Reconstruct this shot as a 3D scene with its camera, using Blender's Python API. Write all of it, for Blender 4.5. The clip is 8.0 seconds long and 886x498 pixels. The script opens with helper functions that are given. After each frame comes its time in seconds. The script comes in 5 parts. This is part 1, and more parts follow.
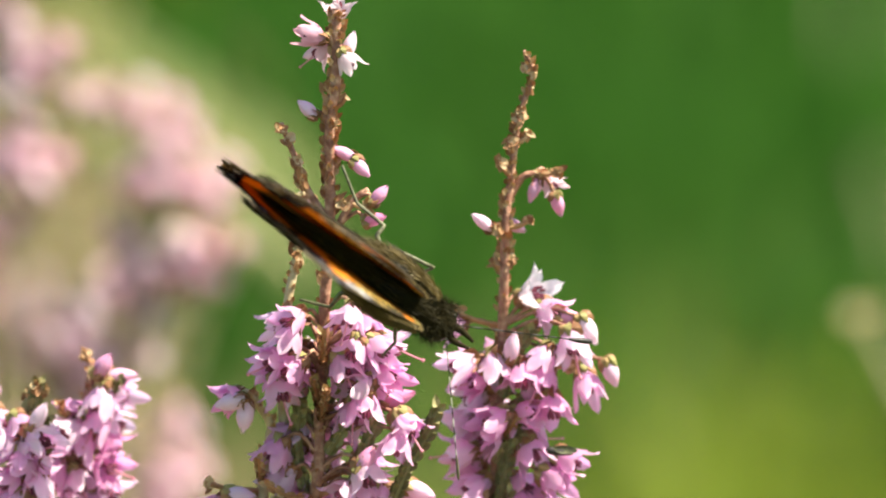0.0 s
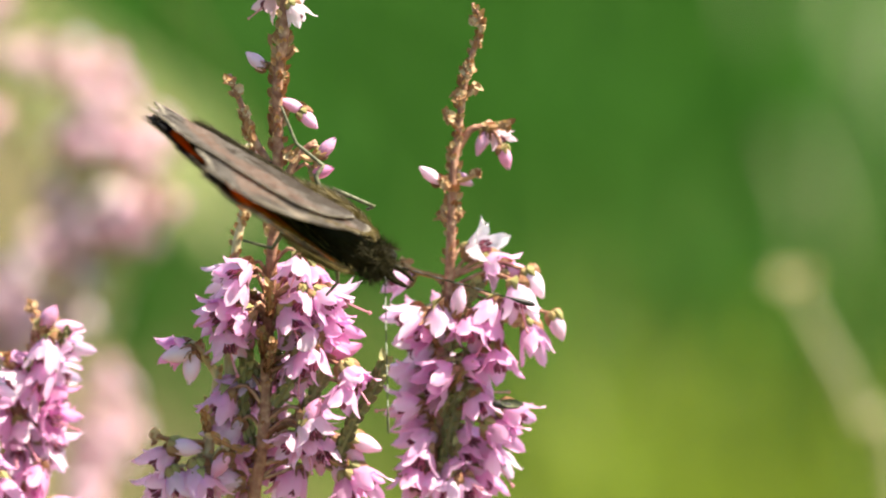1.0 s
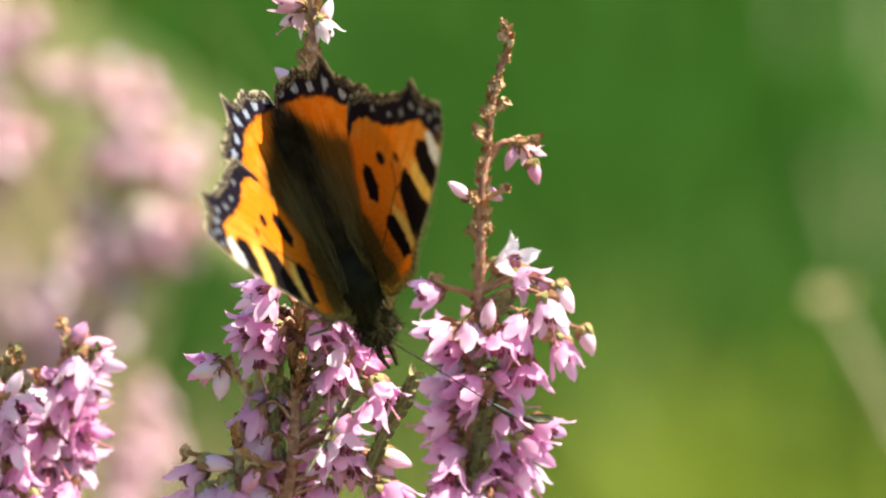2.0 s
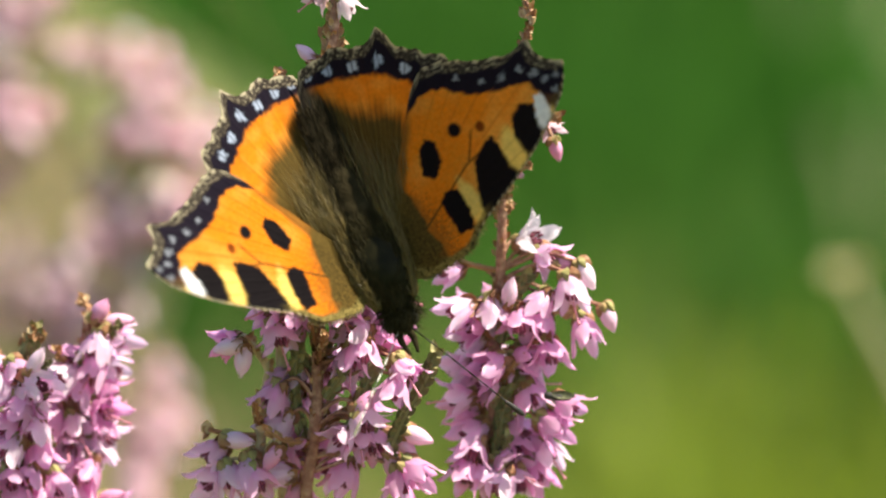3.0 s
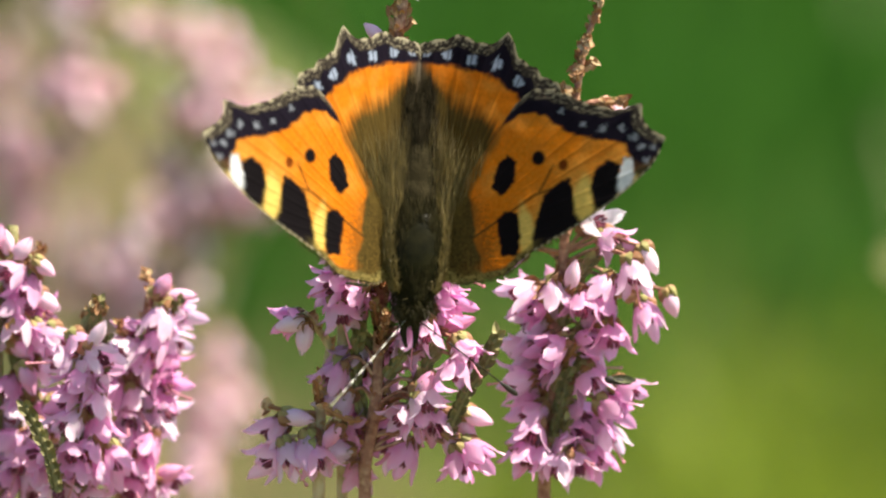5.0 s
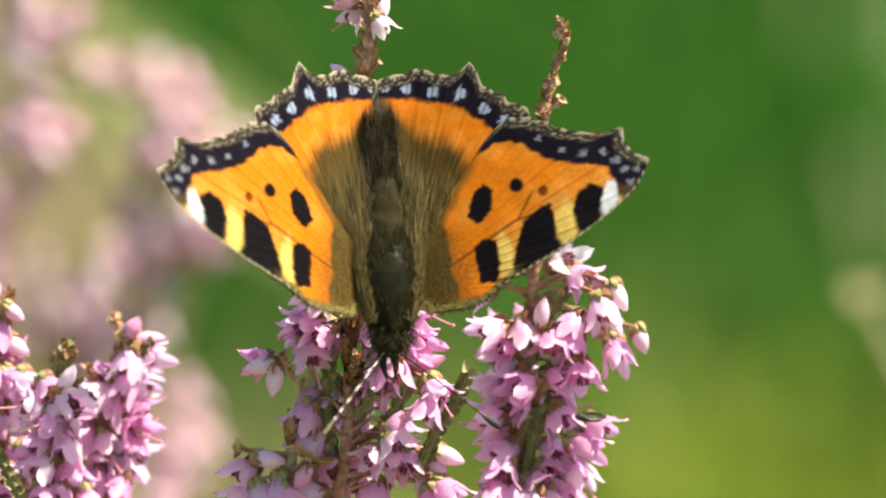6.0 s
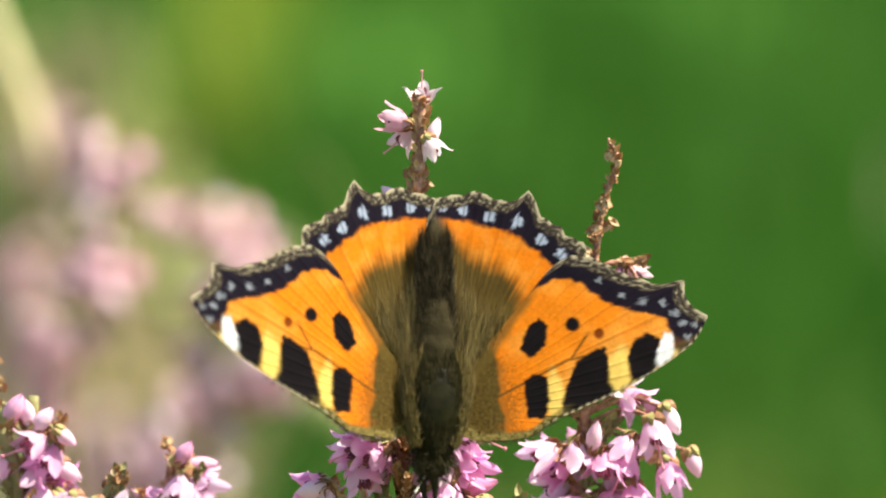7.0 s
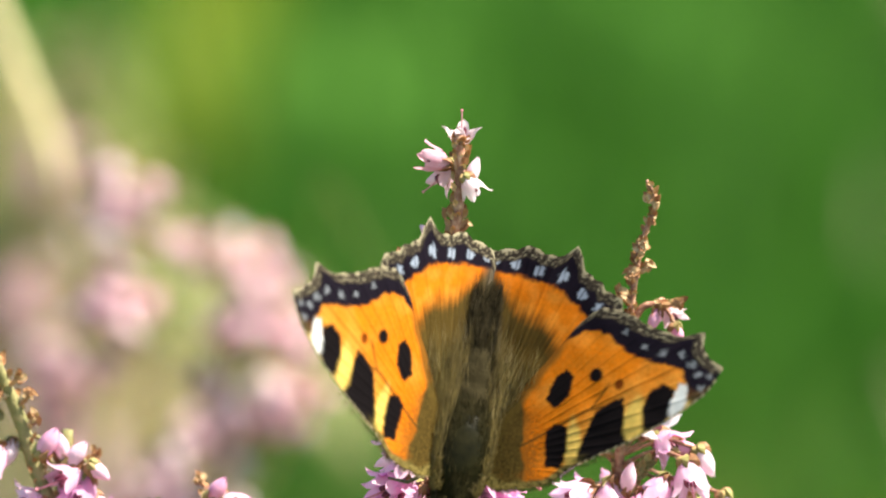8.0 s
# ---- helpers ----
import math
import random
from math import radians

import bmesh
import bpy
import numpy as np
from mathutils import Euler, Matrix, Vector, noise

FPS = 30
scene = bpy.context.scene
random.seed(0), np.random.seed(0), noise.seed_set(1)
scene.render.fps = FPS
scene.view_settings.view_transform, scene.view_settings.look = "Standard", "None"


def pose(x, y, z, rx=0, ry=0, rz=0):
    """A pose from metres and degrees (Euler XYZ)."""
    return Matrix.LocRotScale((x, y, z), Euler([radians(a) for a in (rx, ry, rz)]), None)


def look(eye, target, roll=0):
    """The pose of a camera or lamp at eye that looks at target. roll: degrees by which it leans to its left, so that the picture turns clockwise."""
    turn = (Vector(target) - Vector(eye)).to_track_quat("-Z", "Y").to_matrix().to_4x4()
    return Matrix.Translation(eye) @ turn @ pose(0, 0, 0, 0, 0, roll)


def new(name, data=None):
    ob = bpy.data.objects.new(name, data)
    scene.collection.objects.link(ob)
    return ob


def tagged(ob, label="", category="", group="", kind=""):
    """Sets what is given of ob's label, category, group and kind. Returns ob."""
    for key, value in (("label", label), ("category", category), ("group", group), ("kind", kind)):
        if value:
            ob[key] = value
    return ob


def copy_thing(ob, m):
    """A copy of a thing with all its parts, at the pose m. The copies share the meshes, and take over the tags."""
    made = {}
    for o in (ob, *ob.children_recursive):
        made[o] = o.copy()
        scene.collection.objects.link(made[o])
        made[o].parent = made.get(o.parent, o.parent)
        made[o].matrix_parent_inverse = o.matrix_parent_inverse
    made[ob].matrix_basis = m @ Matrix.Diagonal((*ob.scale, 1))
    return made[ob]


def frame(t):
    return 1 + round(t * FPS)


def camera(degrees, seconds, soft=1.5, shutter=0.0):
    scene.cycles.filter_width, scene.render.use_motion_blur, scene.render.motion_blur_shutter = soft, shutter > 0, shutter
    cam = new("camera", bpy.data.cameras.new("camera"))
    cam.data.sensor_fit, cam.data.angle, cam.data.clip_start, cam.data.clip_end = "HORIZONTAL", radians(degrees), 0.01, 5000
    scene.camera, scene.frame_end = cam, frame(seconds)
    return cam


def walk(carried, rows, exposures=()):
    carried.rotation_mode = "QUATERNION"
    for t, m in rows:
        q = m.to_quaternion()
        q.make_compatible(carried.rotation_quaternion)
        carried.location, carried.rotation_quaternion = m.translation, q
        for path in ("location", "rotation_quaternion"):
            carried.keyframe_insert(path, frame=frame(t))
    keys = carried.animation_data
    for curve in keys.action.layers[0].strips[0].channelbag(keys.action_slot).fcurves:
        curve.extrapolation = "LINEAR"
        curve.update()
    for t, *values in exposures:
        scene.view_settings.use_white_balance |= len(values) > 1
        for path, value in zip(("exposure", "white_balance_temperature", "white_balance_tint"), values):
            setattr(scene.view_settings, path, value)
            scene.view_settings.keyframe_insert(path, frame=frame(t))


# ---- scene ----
from mathutils import kdtree

MM = 0.001
H = 0.40          # height of the flowering tops above the ground
LENS = 6.0
DIST = 0.748
TILT = radians(12)

# ---- camera and its way: seconds, eye shift x and z (mm), aim x and z (mm), lean ----
cam = camera(LENS, 8.0, soft=2.0)
cam.data.dof.use_dof = True
cam.data.dof.focus_distance = 0.744
cam.data.dof.aperture_fstop = 24.0
EYE = Vector((0, -DIST * math.cos(TILT), H + DIST * math.sin(TILT)))
WAY = [
    (0.0, 4.7, 2.6, -4.63, 4.29, -0.43),
    (0.1, 5.4, 1.2, -6.75, 4.23, -0.36),
    (0.2, 6.1, -0.3, -6.76, 4.61, -0.29),
    (0.3, 6.8, -1.7, -6.07, 5.48, -0.22),
    (0.4, 7.5, -3.2, -4.76, 6.14, -0.15),
    (0.5, 8.2, -4.7, -3.50, 6.19, -0.08),
    (0.6, 6.6, -3.7, -5.44, 5.61, -0.06),
    (0.7, 4.9, -2.8, -8.97, 6.08, -0.05),
    (0.8, 3.3, -1.9, -4.43, 3.33, -0.03),
    (0.9, 1.6, -0.9, -2.86, 1.49, -0.02),
    (1.0, 0.0, 0.0, 0.00, 0.00, 0.00),
    (1.1, 0.6, -0.3, 0.47, 1.88, -0.06),
    (1.2, 1.3, -0.5, -1.31, 2.68, -0.13),
    (1.3, 1.9, -0.8, 0.35, 2.42, -0.19),
    (1.4, 2.6, -1.0, -1.94, 2.35, -0.25),
    (1.5, 3.2, -1.3, -1.72, 2.05, -0.32),
    (1.6, 3.0, -1.2, -1.22, 1.87, -0.32),
    (1.7, 2.8, -1.2, -1.99, 1.81, -0.31),
    (2.8, 0.4, -0.5, -4.28, -0.53, -0.30),
    (2.9, 0.2, -0.4, -4.48, -0.58, -0.30),
    (3.0, -0.1, -0.3, -4.51, -0.71, -0.30),
    (3.2, -0.4, -0.7, -6.33, -0.63, 0.04),
    (3.4, -0.8, -1.1, -8.85, -0.81, 0.38),
    (3.5, -1.0, -1.2, -10.19, -0.16, 0.55),
    (3.6, -0.7, -2.0, -10.24, -0.77, 0.48),
    (3.8, -0.1, -3.4, -9.85, -1.13, 0.36),
    (4.0, 0.5, -4.8, -9.57, -1.11, 0.23),
    (4.2, 0.1, -4.3, -9.55, -1.89, 0.51),
    (4.4, -0.3, -3.9, -9.57, -2.21, 0.78),
    (4.5, -0.5, -3.6, -10.03, -1.88, 0.92),
    (4.6, -0.5, -3.2, -9.40, -2.63, 0.88),
    (4.7, -0.5, -2.7, -9.51, -2.86, 0.84),
    (5.8, -0.3, 2.4, -7.24, -1.44, 0.43),
    (6.0, -2.7, -0.3, -7.39, 1.12, 0.10),
    (6.2, -1.5, -1.4, -7.30, 3.71, 0.01),
    (6.3, -0.9, -2.0, -6.95, 6.40, -0.03),
    (6.4, -0.3, -2.6, -6.90, 10.64, -0.07),
    (6.5, 0.3, -3.2, -6.89, 12.88, -0.12),
    (6.6, 0.6, -4.2, -6.70, 12.78, -0.12),
    (6.8, 1.1, -6.1, -8.29, 12.08, -0.14),
    (7.0, 1.7, -8.0, -11.94, 12.15, -0.16),
    (7.2, 1.1, -4.5, -12.90, 13.70, -0.04),
    (7.4, 0.5, -1.0, -14.68, 14.80, 0.08),
    (7.5, 0.2, 0.7, -15.83, 14.42, 0.14),
    (7.6, -1.0, -0.6, -18.89, 14.90, 0.25),
    (7.8, -3.4, -3.3, -16.87, 15.38, 0.45),
    (8.0, -5.8, -5.9, -15.29, 15.65, 0.66)
]
walk(cam, [(t, look(EYE + Vector((ex, 0, ez)) * MM, Vector((ax * MM, 0, H + az * MM)), lean))
           for t, ex, ez, ax, az, lean in WAY],
     exposures=[(0.0, 1.40, 7000, 9), (0.5, 1.54, 7000, 9), (1.7, 1.52, 7000, 9), (2.8, 1.23, 7000, 9), (4.5, 1.24, 7000, 9), (6.0, 1.41, 7000, 9), (6.5, 1.56, 7000, 7), (7.0, 1.42, 7000, 7), (7.5, 1.42, 7000, 7), (8.0, 1.58, 7000, 7)])

# ---- light: high sun from the side ----
SUN = Vector((0.55, -0.03, 0.83)).normalized()
sun = new("sun", bpy.data.lights.new("sun", "SUN"))
sun.data.energy, sun.data.angle, sun.data.color = 5.0, radians(0.6), (1.0, 0.95, 0.86)
sun.matrix_world = look(SUN * 5, (0, 0, 0))
world = bpy.data.worlds.new("sky")
scene.world = world
world.use_nodes = True
wn = world.node_tree
wn.nodes.clear()
sky = wn.nodes.new("ShaderNodeTexSky")
sky.sky_type, sky.sun_disc = "NISHITA", False
sky.sun_elevation = math.asin(SUN.z)
sky.sun_rotation = math.atan2(SUN.x, SUN.y)
bg = wn.nodes.new("ShaderNodeBackground")
bg.inputs["Strength"].default_value = 0.088
wo = wn.nodes.new("ShaderNodeOutputWorld")
wn.links.new(sky.outputs[0], bg.inputs["Color"])
wn.links.new(bg.outputs[0], wo.inputs["Surface"])


# ---- materials ----
def surface(name, stops, scale=300.0, rough=0.6, spread="noise", translucent=0.0, bump=0.0, bump_scale=2000.0,
            shine=0.35, metal=0.0, detail=5.0, attribute="", through_tint=(1, 1, 1)):
    """A leaf, petal, bark or soil: colour by noise, by random piece or by a painted attribute; light shines through if asked."""
    m = bpy.data.materials.new(name)
    m.use_nodes = True
    n, l = m.node_tree.nodes, m.node_tree.links
    b, out = n["Principled BSDF"], n["Material Output"]
    b.inputs["Roughness"].default_value, b.inputs["Metallic"].default_value = rough, metal
    b.inputs["Specular IOR Level"].default_value = shine
    co = n.new("ShaderNodeTexCoord")
    tex = n.new("ShaderNodeTexNoise")
    tex.inputs["Scale"].default_value, tex.inputs["Detail"].default_value = scale, detail
    l.new(co.outputs["Object"], tex.inputs["Vector"])
    fac = tex.outputs["Fac"]
    if spread != "noise":
        info = n.new("ShaderNodeObjectInfo") if spread == "object" else n.new("ShaderNodeNewGeometry")
        rnd = info.outputs["Random"] if spread == "object" else info.outputs["Random Per Island"]
        mx = n.new("ShaderNodeMath")
        mx.operation = "MULTIPLY_ADD"
        mx.inputs[1].default_value = 0.62
        sc = n.new("ShaderNodeMath")
        sc.operation = "MULTIPLY"
        sc.inputs[1].default_value = 0.42
        l.new(tex.outputs["Fac"], sc.inputs[0])
        l.new(rnd, mx.inputs[0])
        l.new(sc.outputs[0], mx.inputs[2])
        fac = mx.outputs[0]
    ramp = n.new("ShaderNodeValToRGB")
    e = ramp.color_ramp.elements
    while len(e) < len(stops):
        e.new(0.5)
    for el, (p, c) in zip(e, stops):
        el.position, el.color = p, (*c, 1)
    l.new(fac, ramp.inputs["Fac"])
    col = ramp.outputs["Color"]
    if attribute:
        at = n.new("ShaderNodeAttribute")
        at.attribute_name = attribute
        mul = n.new("ShaderNodeMix")
        mul.data_type, mul.blend_type = "RGBA", "MULTIPLY"
        mul.inputs["Factor"].default_value = 1.0
        l.new(at.outputs["Color"], mul.inputs["A"])
        l.new(col, mul.inputs["B"])
        col = mul.outputs["Result"]
    l.new(col, b.inputs["Base Color"])
    if bump:
        bt = n.new("ShaderNodeTexNoise")
        bt.inputs["Scale"].default_value, bt.inputs["Detail"].default_value = bump_scale, 4.0
        l.new(co.outputs["Object"], bt.inputs["Vector"])
        bp = n.new("ShaderNodeBump")
        bp.inputs["Strength"].default_value, bp.inputs["Distance"].default_value = bump, 0.0002
        l.new(bt.outputs["Fac"], bp.inputs["Height"])
        l.new(bp.outputs["Normal"], b.inputs["Normal"])
    if translucent:
        tr = n.new("ShaderNodeBsdfTranslucent")
        tm = n.new("ShaderNodeMix")
        tm.data_type, tm.blend_type = "RGBA", "MULTIPLY"
        tm.inputs["Factor"].default_value = 1.0
        tm.inputs["B"].default_value = (*through_tint, 1)
        l.new(col, tm.inputs["A"])
        l.new(tm.outputs["Result"], tr.inputs["Color"])
        ms = n.new("ShaderNodeMixShader")
        ms.inputs["Fac"].default_value = translucent
        l.new(b.outputs[0], ms.inputs[1])
        l.new(tr.outputs[0], ms.inputs[2])
        l.new(ms.outputs[0], out.inputs["Surface"])
    return m


PETAL = surface("heather_petal", [(0.15, (0.90, 0.45, 0.73)), (0.5, (0.93, 0.65, 0.84)), (0.85, (0.95, 0.85, 0.92))],
                900, 0.34, "object", 0.62, 0.25, 3500, shine=0.6, through_tint=(1.0, 0.80, 0.98))
# a duller, warmer pink than PETAL, for back sprigs and high tips
DULL_PINK = surface("dull_pink_petal", [(0.15, (0.77, 0.42, 0.53)), (0.5, (0.82, 0.56, 0.64)), (0.85, (0.88, 0.75, 0.79))],
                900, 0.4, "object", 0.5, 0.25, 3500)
PALE_PETAL = surface("pale_petal", [(0.15, (0.90, 0.74, 0.84)), (0.5, (0.94, 0.85, 0.91)), (0.85, (0.96, 0.93, 0.95))],
                     900, 0.34, "object", 0.4, 0.25, 3500, shine=0.6)
BUD = surface("heather_bud", [(0.2, (0.80, 0.32, 0.54)), (0.5, (0.88, 0.54, 0.72)), (0.8, (0.92, 0.74, 0.83))],
              700, 0.38, "object", 0.3, 0.2, 3000)
CALYX = surface("calyx_scale", [(0.2, (0.20, 0.08, 0.04)), (0.5, (0.37, 0.19, 0.09)), (0.8, (0.31, 0.28, 0.10))],
                1200, 0.6, "island", 0.15, 0.4)
STAMEN = surface("stamen", [(0.3, (0.10, 0.02, 0.04)), (0.7, (0.26, 0.07, 0.10))], 3000, 0.6)
STYLE = surface("style", [(0.3, (0.62, 0.20, 0.28)), (0.7, (0.78, 0.40, 0.44))], 1500, 0.5, translucent=0.2)
BARK = surface("heather_bark", [(0.3, (0.19, 0.078, 0.052)), (0.5, (0.34, 0.165, 0.105)), (0.7, (0.54, 0.33, 0.215))],
               1400, 0.7, bump=1.0, bump_scale=2600)
PALE_BARK = surface("pale_bark", [(0.25, (0.30, 0.22, 0.10)), (0.5, (0.50, 0.40, 0.22)), (0.8, (0.62, 0.54, 0.36))],
                    900, 0.7, bump=0.6, bump_scale=2600)
OLIVE_BARK = surface("olive_bark", [(0.25, (0.12, 0.11, 0.04)), (0.5, (0.24, 0.22, 0.09)), (0.8, (0.36, 0.28, 0.14))],
                     900, 0.7, bump=0.6, bump_scale=2600)
DRY = surface("dry_scale", [(0.15, (0.28, 0.11, 0.05)), (0.5, (0.52, 0.28, 0.13)), (0.85, (0.74, 0.56, 0.32))],
              1500, 0.65, "island", 0.25, 0.4)
SHOOT = surface("scale_leaf", [(0.15, (0.14, 0.12, 0.05)), (0.5, (0.26, 0.23, 0.10)), (0.85, (0.46, 0.41, 0.19))],
                1500, 0.55, "island", 0.2, 0.3)
STRAW = surface("straw_scale", [(0.15, (0.60, 0.50, 0.26)), (0.5, (0.80, 0.72, 0.44)), (0.85, (0.88, 0.84, 0.62))], 300, 0.6, "island", 0.35)
DRAW = surface("dry_grass", [(0.2, (0.40, 0.35, 0.19)), (0.8, (0.64, 0.58, 0.38))], 60, 0.6, "island", 0.3)
BLADE = surface("grass_blade", [(0.1, (0.018, 0.074, 0.008)), (0.5, (0.033, 0.123, 0.013)), (0.9, (0.070, 0.172, 0.021))],
                14, 0.5, "island", 0.35, shine=0.08)
LIME = surface("lime_leaf", [(0.2, (0.17, 0.24, 0.016)), (0.8, (0.29, 0.36, 0.034))], 20, 0.5, "island", 0.4)
OLIVE_LEAF = surface("olive_leaf", [(0.2, (0.13, 0.165, 0.038)), (0.8, (0.23, 0.27, 0.075))], 40, 0.5, "object", 0.35)
TURF = surface("turf", [(0.36, (0.025, 0.080, 0.011)), (0.5, (0.032, 0.094, 0.013)), (0.64, (0.042, 0.108, 0.018))],
               5.0, 0.9, detail=3.0, bump=0.3, bump_scale=60, shine=0.0)


def brown_bounce(m):
    """Brown added by the heather, mostly unseen, cuts green bounce; green turf farther off."""
    n, l = m.node_tree.nodes, m.node_tree.links
    b, ramp = n["Principled BSDF"], [q for q in n if q.type == "VALTORGB"][0]
    co = [q for q in n if q.type == "TEX_COORD"][0]
    far_off = n.new("ShaderNodeVectorMath")
    far_off.operation = "LENGTH"
    l.new(co.outputs["Object"], far_off.inputs[0])
    wob = n.new("ShaderNodeTexNoise")
    wob.inputs["Scale"].default_value = 9.0
    l.new(co.outputs["Object"], wob.inputs["Vector"])
    # bays and tongues along the edge of the added brown
    bay = n.new("ShaderNodeTexNoise")
    bay.inputs["Scale"].default_value, bay.inputs["Detail"].default_value = 1.4, 2.0
    l.new(co.outputs["Object"], bay.inputs["Vector"])
    span = n.new("ShaderNodeVectorMath")
    span.operation = "DISTANCE"
    span.inputs[1].default_value = (0, 2.0, 0)
    l.new(co.outputs["Object"], span.inputs[0])
    reach = n.new("ShaderNodeMapRange")
    reach.inputs["From Min"].default_value, reach.inputs["From Max"].default_value, reach.inputs["To Max"].default_value = 0.4, 2.4, 4.5
    l.new(span.outputs["Value"], reach.inputs["Value"])
    level = n.new("ShaderNodeMath")
    level.operation = "SUBTRACT"
    level.inputs[1].default_value = 0.42
    l.new(bay.outputs["Fac"], level.inputs[0])
    tongue = n.new("ShaderNodeMath")
    tongue.operation = "MULTIPLY_ADD"
    l.new(level.outputs[0], tongue.inputs[0])
    l.new(reach.outputs["Result"], tongue.inputs[1])
    l.new(far_off.outputs["Value"], tongue.inputs[2])
    add = n.new("ShaderNodeMath")
    add.operation = "MULTIPLY_ADD"
    add.inputs[1].default_value = 0.4
    l.new(wob.outputs["Fac"], add.inputs[0])
    l.new(tongue.outputs[0], add.inputs[2])
    rng = n.new("ShaderNodeMapRange")
    rng.inputs["From Min"].default_value, rng.inputs["From Max"].default_value = 1.55, 2.45
    l.new(add.outputs[0], rng.inputs["Value"])
    fine = n.new("ShaderNodeTexNoise")
    fine.inputs["Scale"].default_value = 70.0
    l.new(co.outputs["Object"], fine.inputs["Vector"])
    brown = n.new("ShaderNodeValToRGB")
    e = brown.color_ramp.elements
    e[0].position, e[0].color = 0.3, (0.065, 0.047, 0.025, 1)
    e[1].position, e[1].color = 0.7, (0.18, 0.14, 0.07, 1)
    l.new(fine.outputs["Fac"], brown.inputs["Fac"])
    mix = n.new("ShaderNodeMix")
    mix.data_type = "RGBA"
    l.new(rng.outputs["Result"], mix.inputs["Factor"])
    l.new(brown.outputs["Color"], mix.inputs["A"])
    l.new(ramp.outputs["Color"], mix.inputs["B"])
    far = n.new("ShaderNodeMapRange")
    far.inputs["From Min"].default_value, far.inputs["From Max"].default_value, far.inputs["To Max"].default_value = 2.3, 3.5, 0.9
    l.new(add.outputs[0], far.inputs["Value"])
    pale = n.new("ShaderNodeMix")
    pale.data_type = "RGBA"
    pale.inputs["B"].default_value = (0.074, 0.190, 0.032, 1)
    l.new(far.outputs["Result"], pale.inputs["Factor"])
    l.new(mix.outputs["Result"], pale.inputs["A"])
    # thin, drier streaks in the turf
    lay = n.new("ShaderNodeMapping")
    lay.inputs["Rotation"].default_value = (0, 0, radians(14))
    lay.inputs["Scale"].default_value = (11.0, 2.2, 1.0)
    l.new(co.outputs["Object"], lay.inputs["Vector"])
    streak = n.new("ShaderNodeTexNoise")
    streak.inputs["Scale"].default_value, streak.inputs["Detail"].default_value = 1.0, 2.0
    l.new(lay.outputs["Vector"], streak.inputs["Vector"])
    much = n.new("ShaderNodeMapRange")
    much.inputs["From Min"].default_value, much.inputs["From Max"].default_value, much.inputs["To Max"].default_value = 0.36, 0.62, 1.0
    l.new(streak.outputs["Fac"], much.inputs["Value"])
    tone = n.new("ShaderNodeMix")
    tone.data_type = "RGBA"
    tone.inputs["A"].default_value, tone.inputs["B"].default_value = (0.74, 0.80, 0.70, 1), (1.30, 1.15, 1.35, 1)
    l.new(much.outputs["Result"], tone.inputs["Factor"])
    worn = n.new("ShaderNodeMix")
    worn.data_type, worn.blend_type = "RGBA", "MULTIPLY"
    worn.inputs["Factor"].default_value = 1.0
    l.new(pale.outputs["Result"], worn.inputs["A"])
    l.new(tone.outputs["Result"], worn.inputs["B"])
    l.new(worn.outputs["Result"], b.inputs["Base Color"])


brown_bounce(TURF)
WING = surface("wing_scales", [(0.3, (0.82, 0.82, 0.82)), (0.7, (1.0, 1.0, 1.0))], 2600, 0.62, translucent=0.34,
               bump=0.07, bump_scale=5000, attribute="tint", through_tint=(1.0, 0.74, 0.42), shine=0.02)
UNDER = surface("wing_underside", [(0.3, (0.75, 0.75, 0.75)), (0.7, (1.0, 1.0, 1.0))], 2600, 0.7, bump=0.12, bump_scale=5000,
                attribute="tint", shine=0.0)
un = UNDER.node_tree
clear = un.nodes.new("ShaderNodeBsdfTranslucent")
clear.inputs["Color"].default_value = (0.95, 0.80, 0.55, 1)
veil = un.nodes.new("ShaderNodeMixShader")
veil.inputs["Fac"].default_value = 0.24
un.links.new(un.nodes["Principled BSDF"].outputs[0], veil.inputs[1])
un.links.new(clear.outputs[0], veil.inputs[2])
un.links.new(veil.outputs[0], un.nodes["Material Output"].inputs["Surface"])
FUR = surface("body_fur", [(0.25, (0.014, 0.011, 0.005)), (0.5, (0.026, 0.021, 0.010)), (0.8, (0.050, 0.040, 0.020))],
              700, 0.85, bump=0.4, bump_scale=4000, shine=0.03)
SHELL = surface("thorax_shell", [(0.3, (0.007, 0.007, 0.003)), (0.7, (0.016, 0.0145, 0.006))], 900, 0.32, bump=0.30, bump_scale=1100, shine=0.05)
COAT = surface("grey_brown_coat", [(0.25, (0.015, 0.012, 0.0063)), (0.5, (0.029, 0.023, 0.0125)), (0.8, (0.062, 0.050, 0.029))],
               700, 0.85, bump=0.3, bump_scale=4000, shine=0.03)
PILE = surface("olive_brown_pile", [(0.1, (0.014, 0.0118, 0.004)), (0.6, (0.027, 0.0228, 0.0078)), (0.95, (0.060, 0.049, 0.018))],
               400, 0.6, "island", 0.1, shine=0.1)
HAIR = surface("golden_hair", [(0.1, (0.085, 0.062, 0.020)), (0.6, (0.14, 0.103, 0.032)), (0.95, (0.27, 0.20, 0.066))],
               400, 0.5, "island", 0.2)
GREY = surface("grey_hair", [(0.1, (0.031, 0.0255, 0.0155)), (0.6, (0.058, 0.049, 0.033)), (0.95, (0.11, 0.094, 0.070))],
               400, 0.6, "island", 0.15, shine=0.1)
DARK = surface("dark_chitin", [(0.3, (0.012, 0.010, 0.009)), (0.7, (0.04, 0.035, 0.028))], 2500, 0.45)
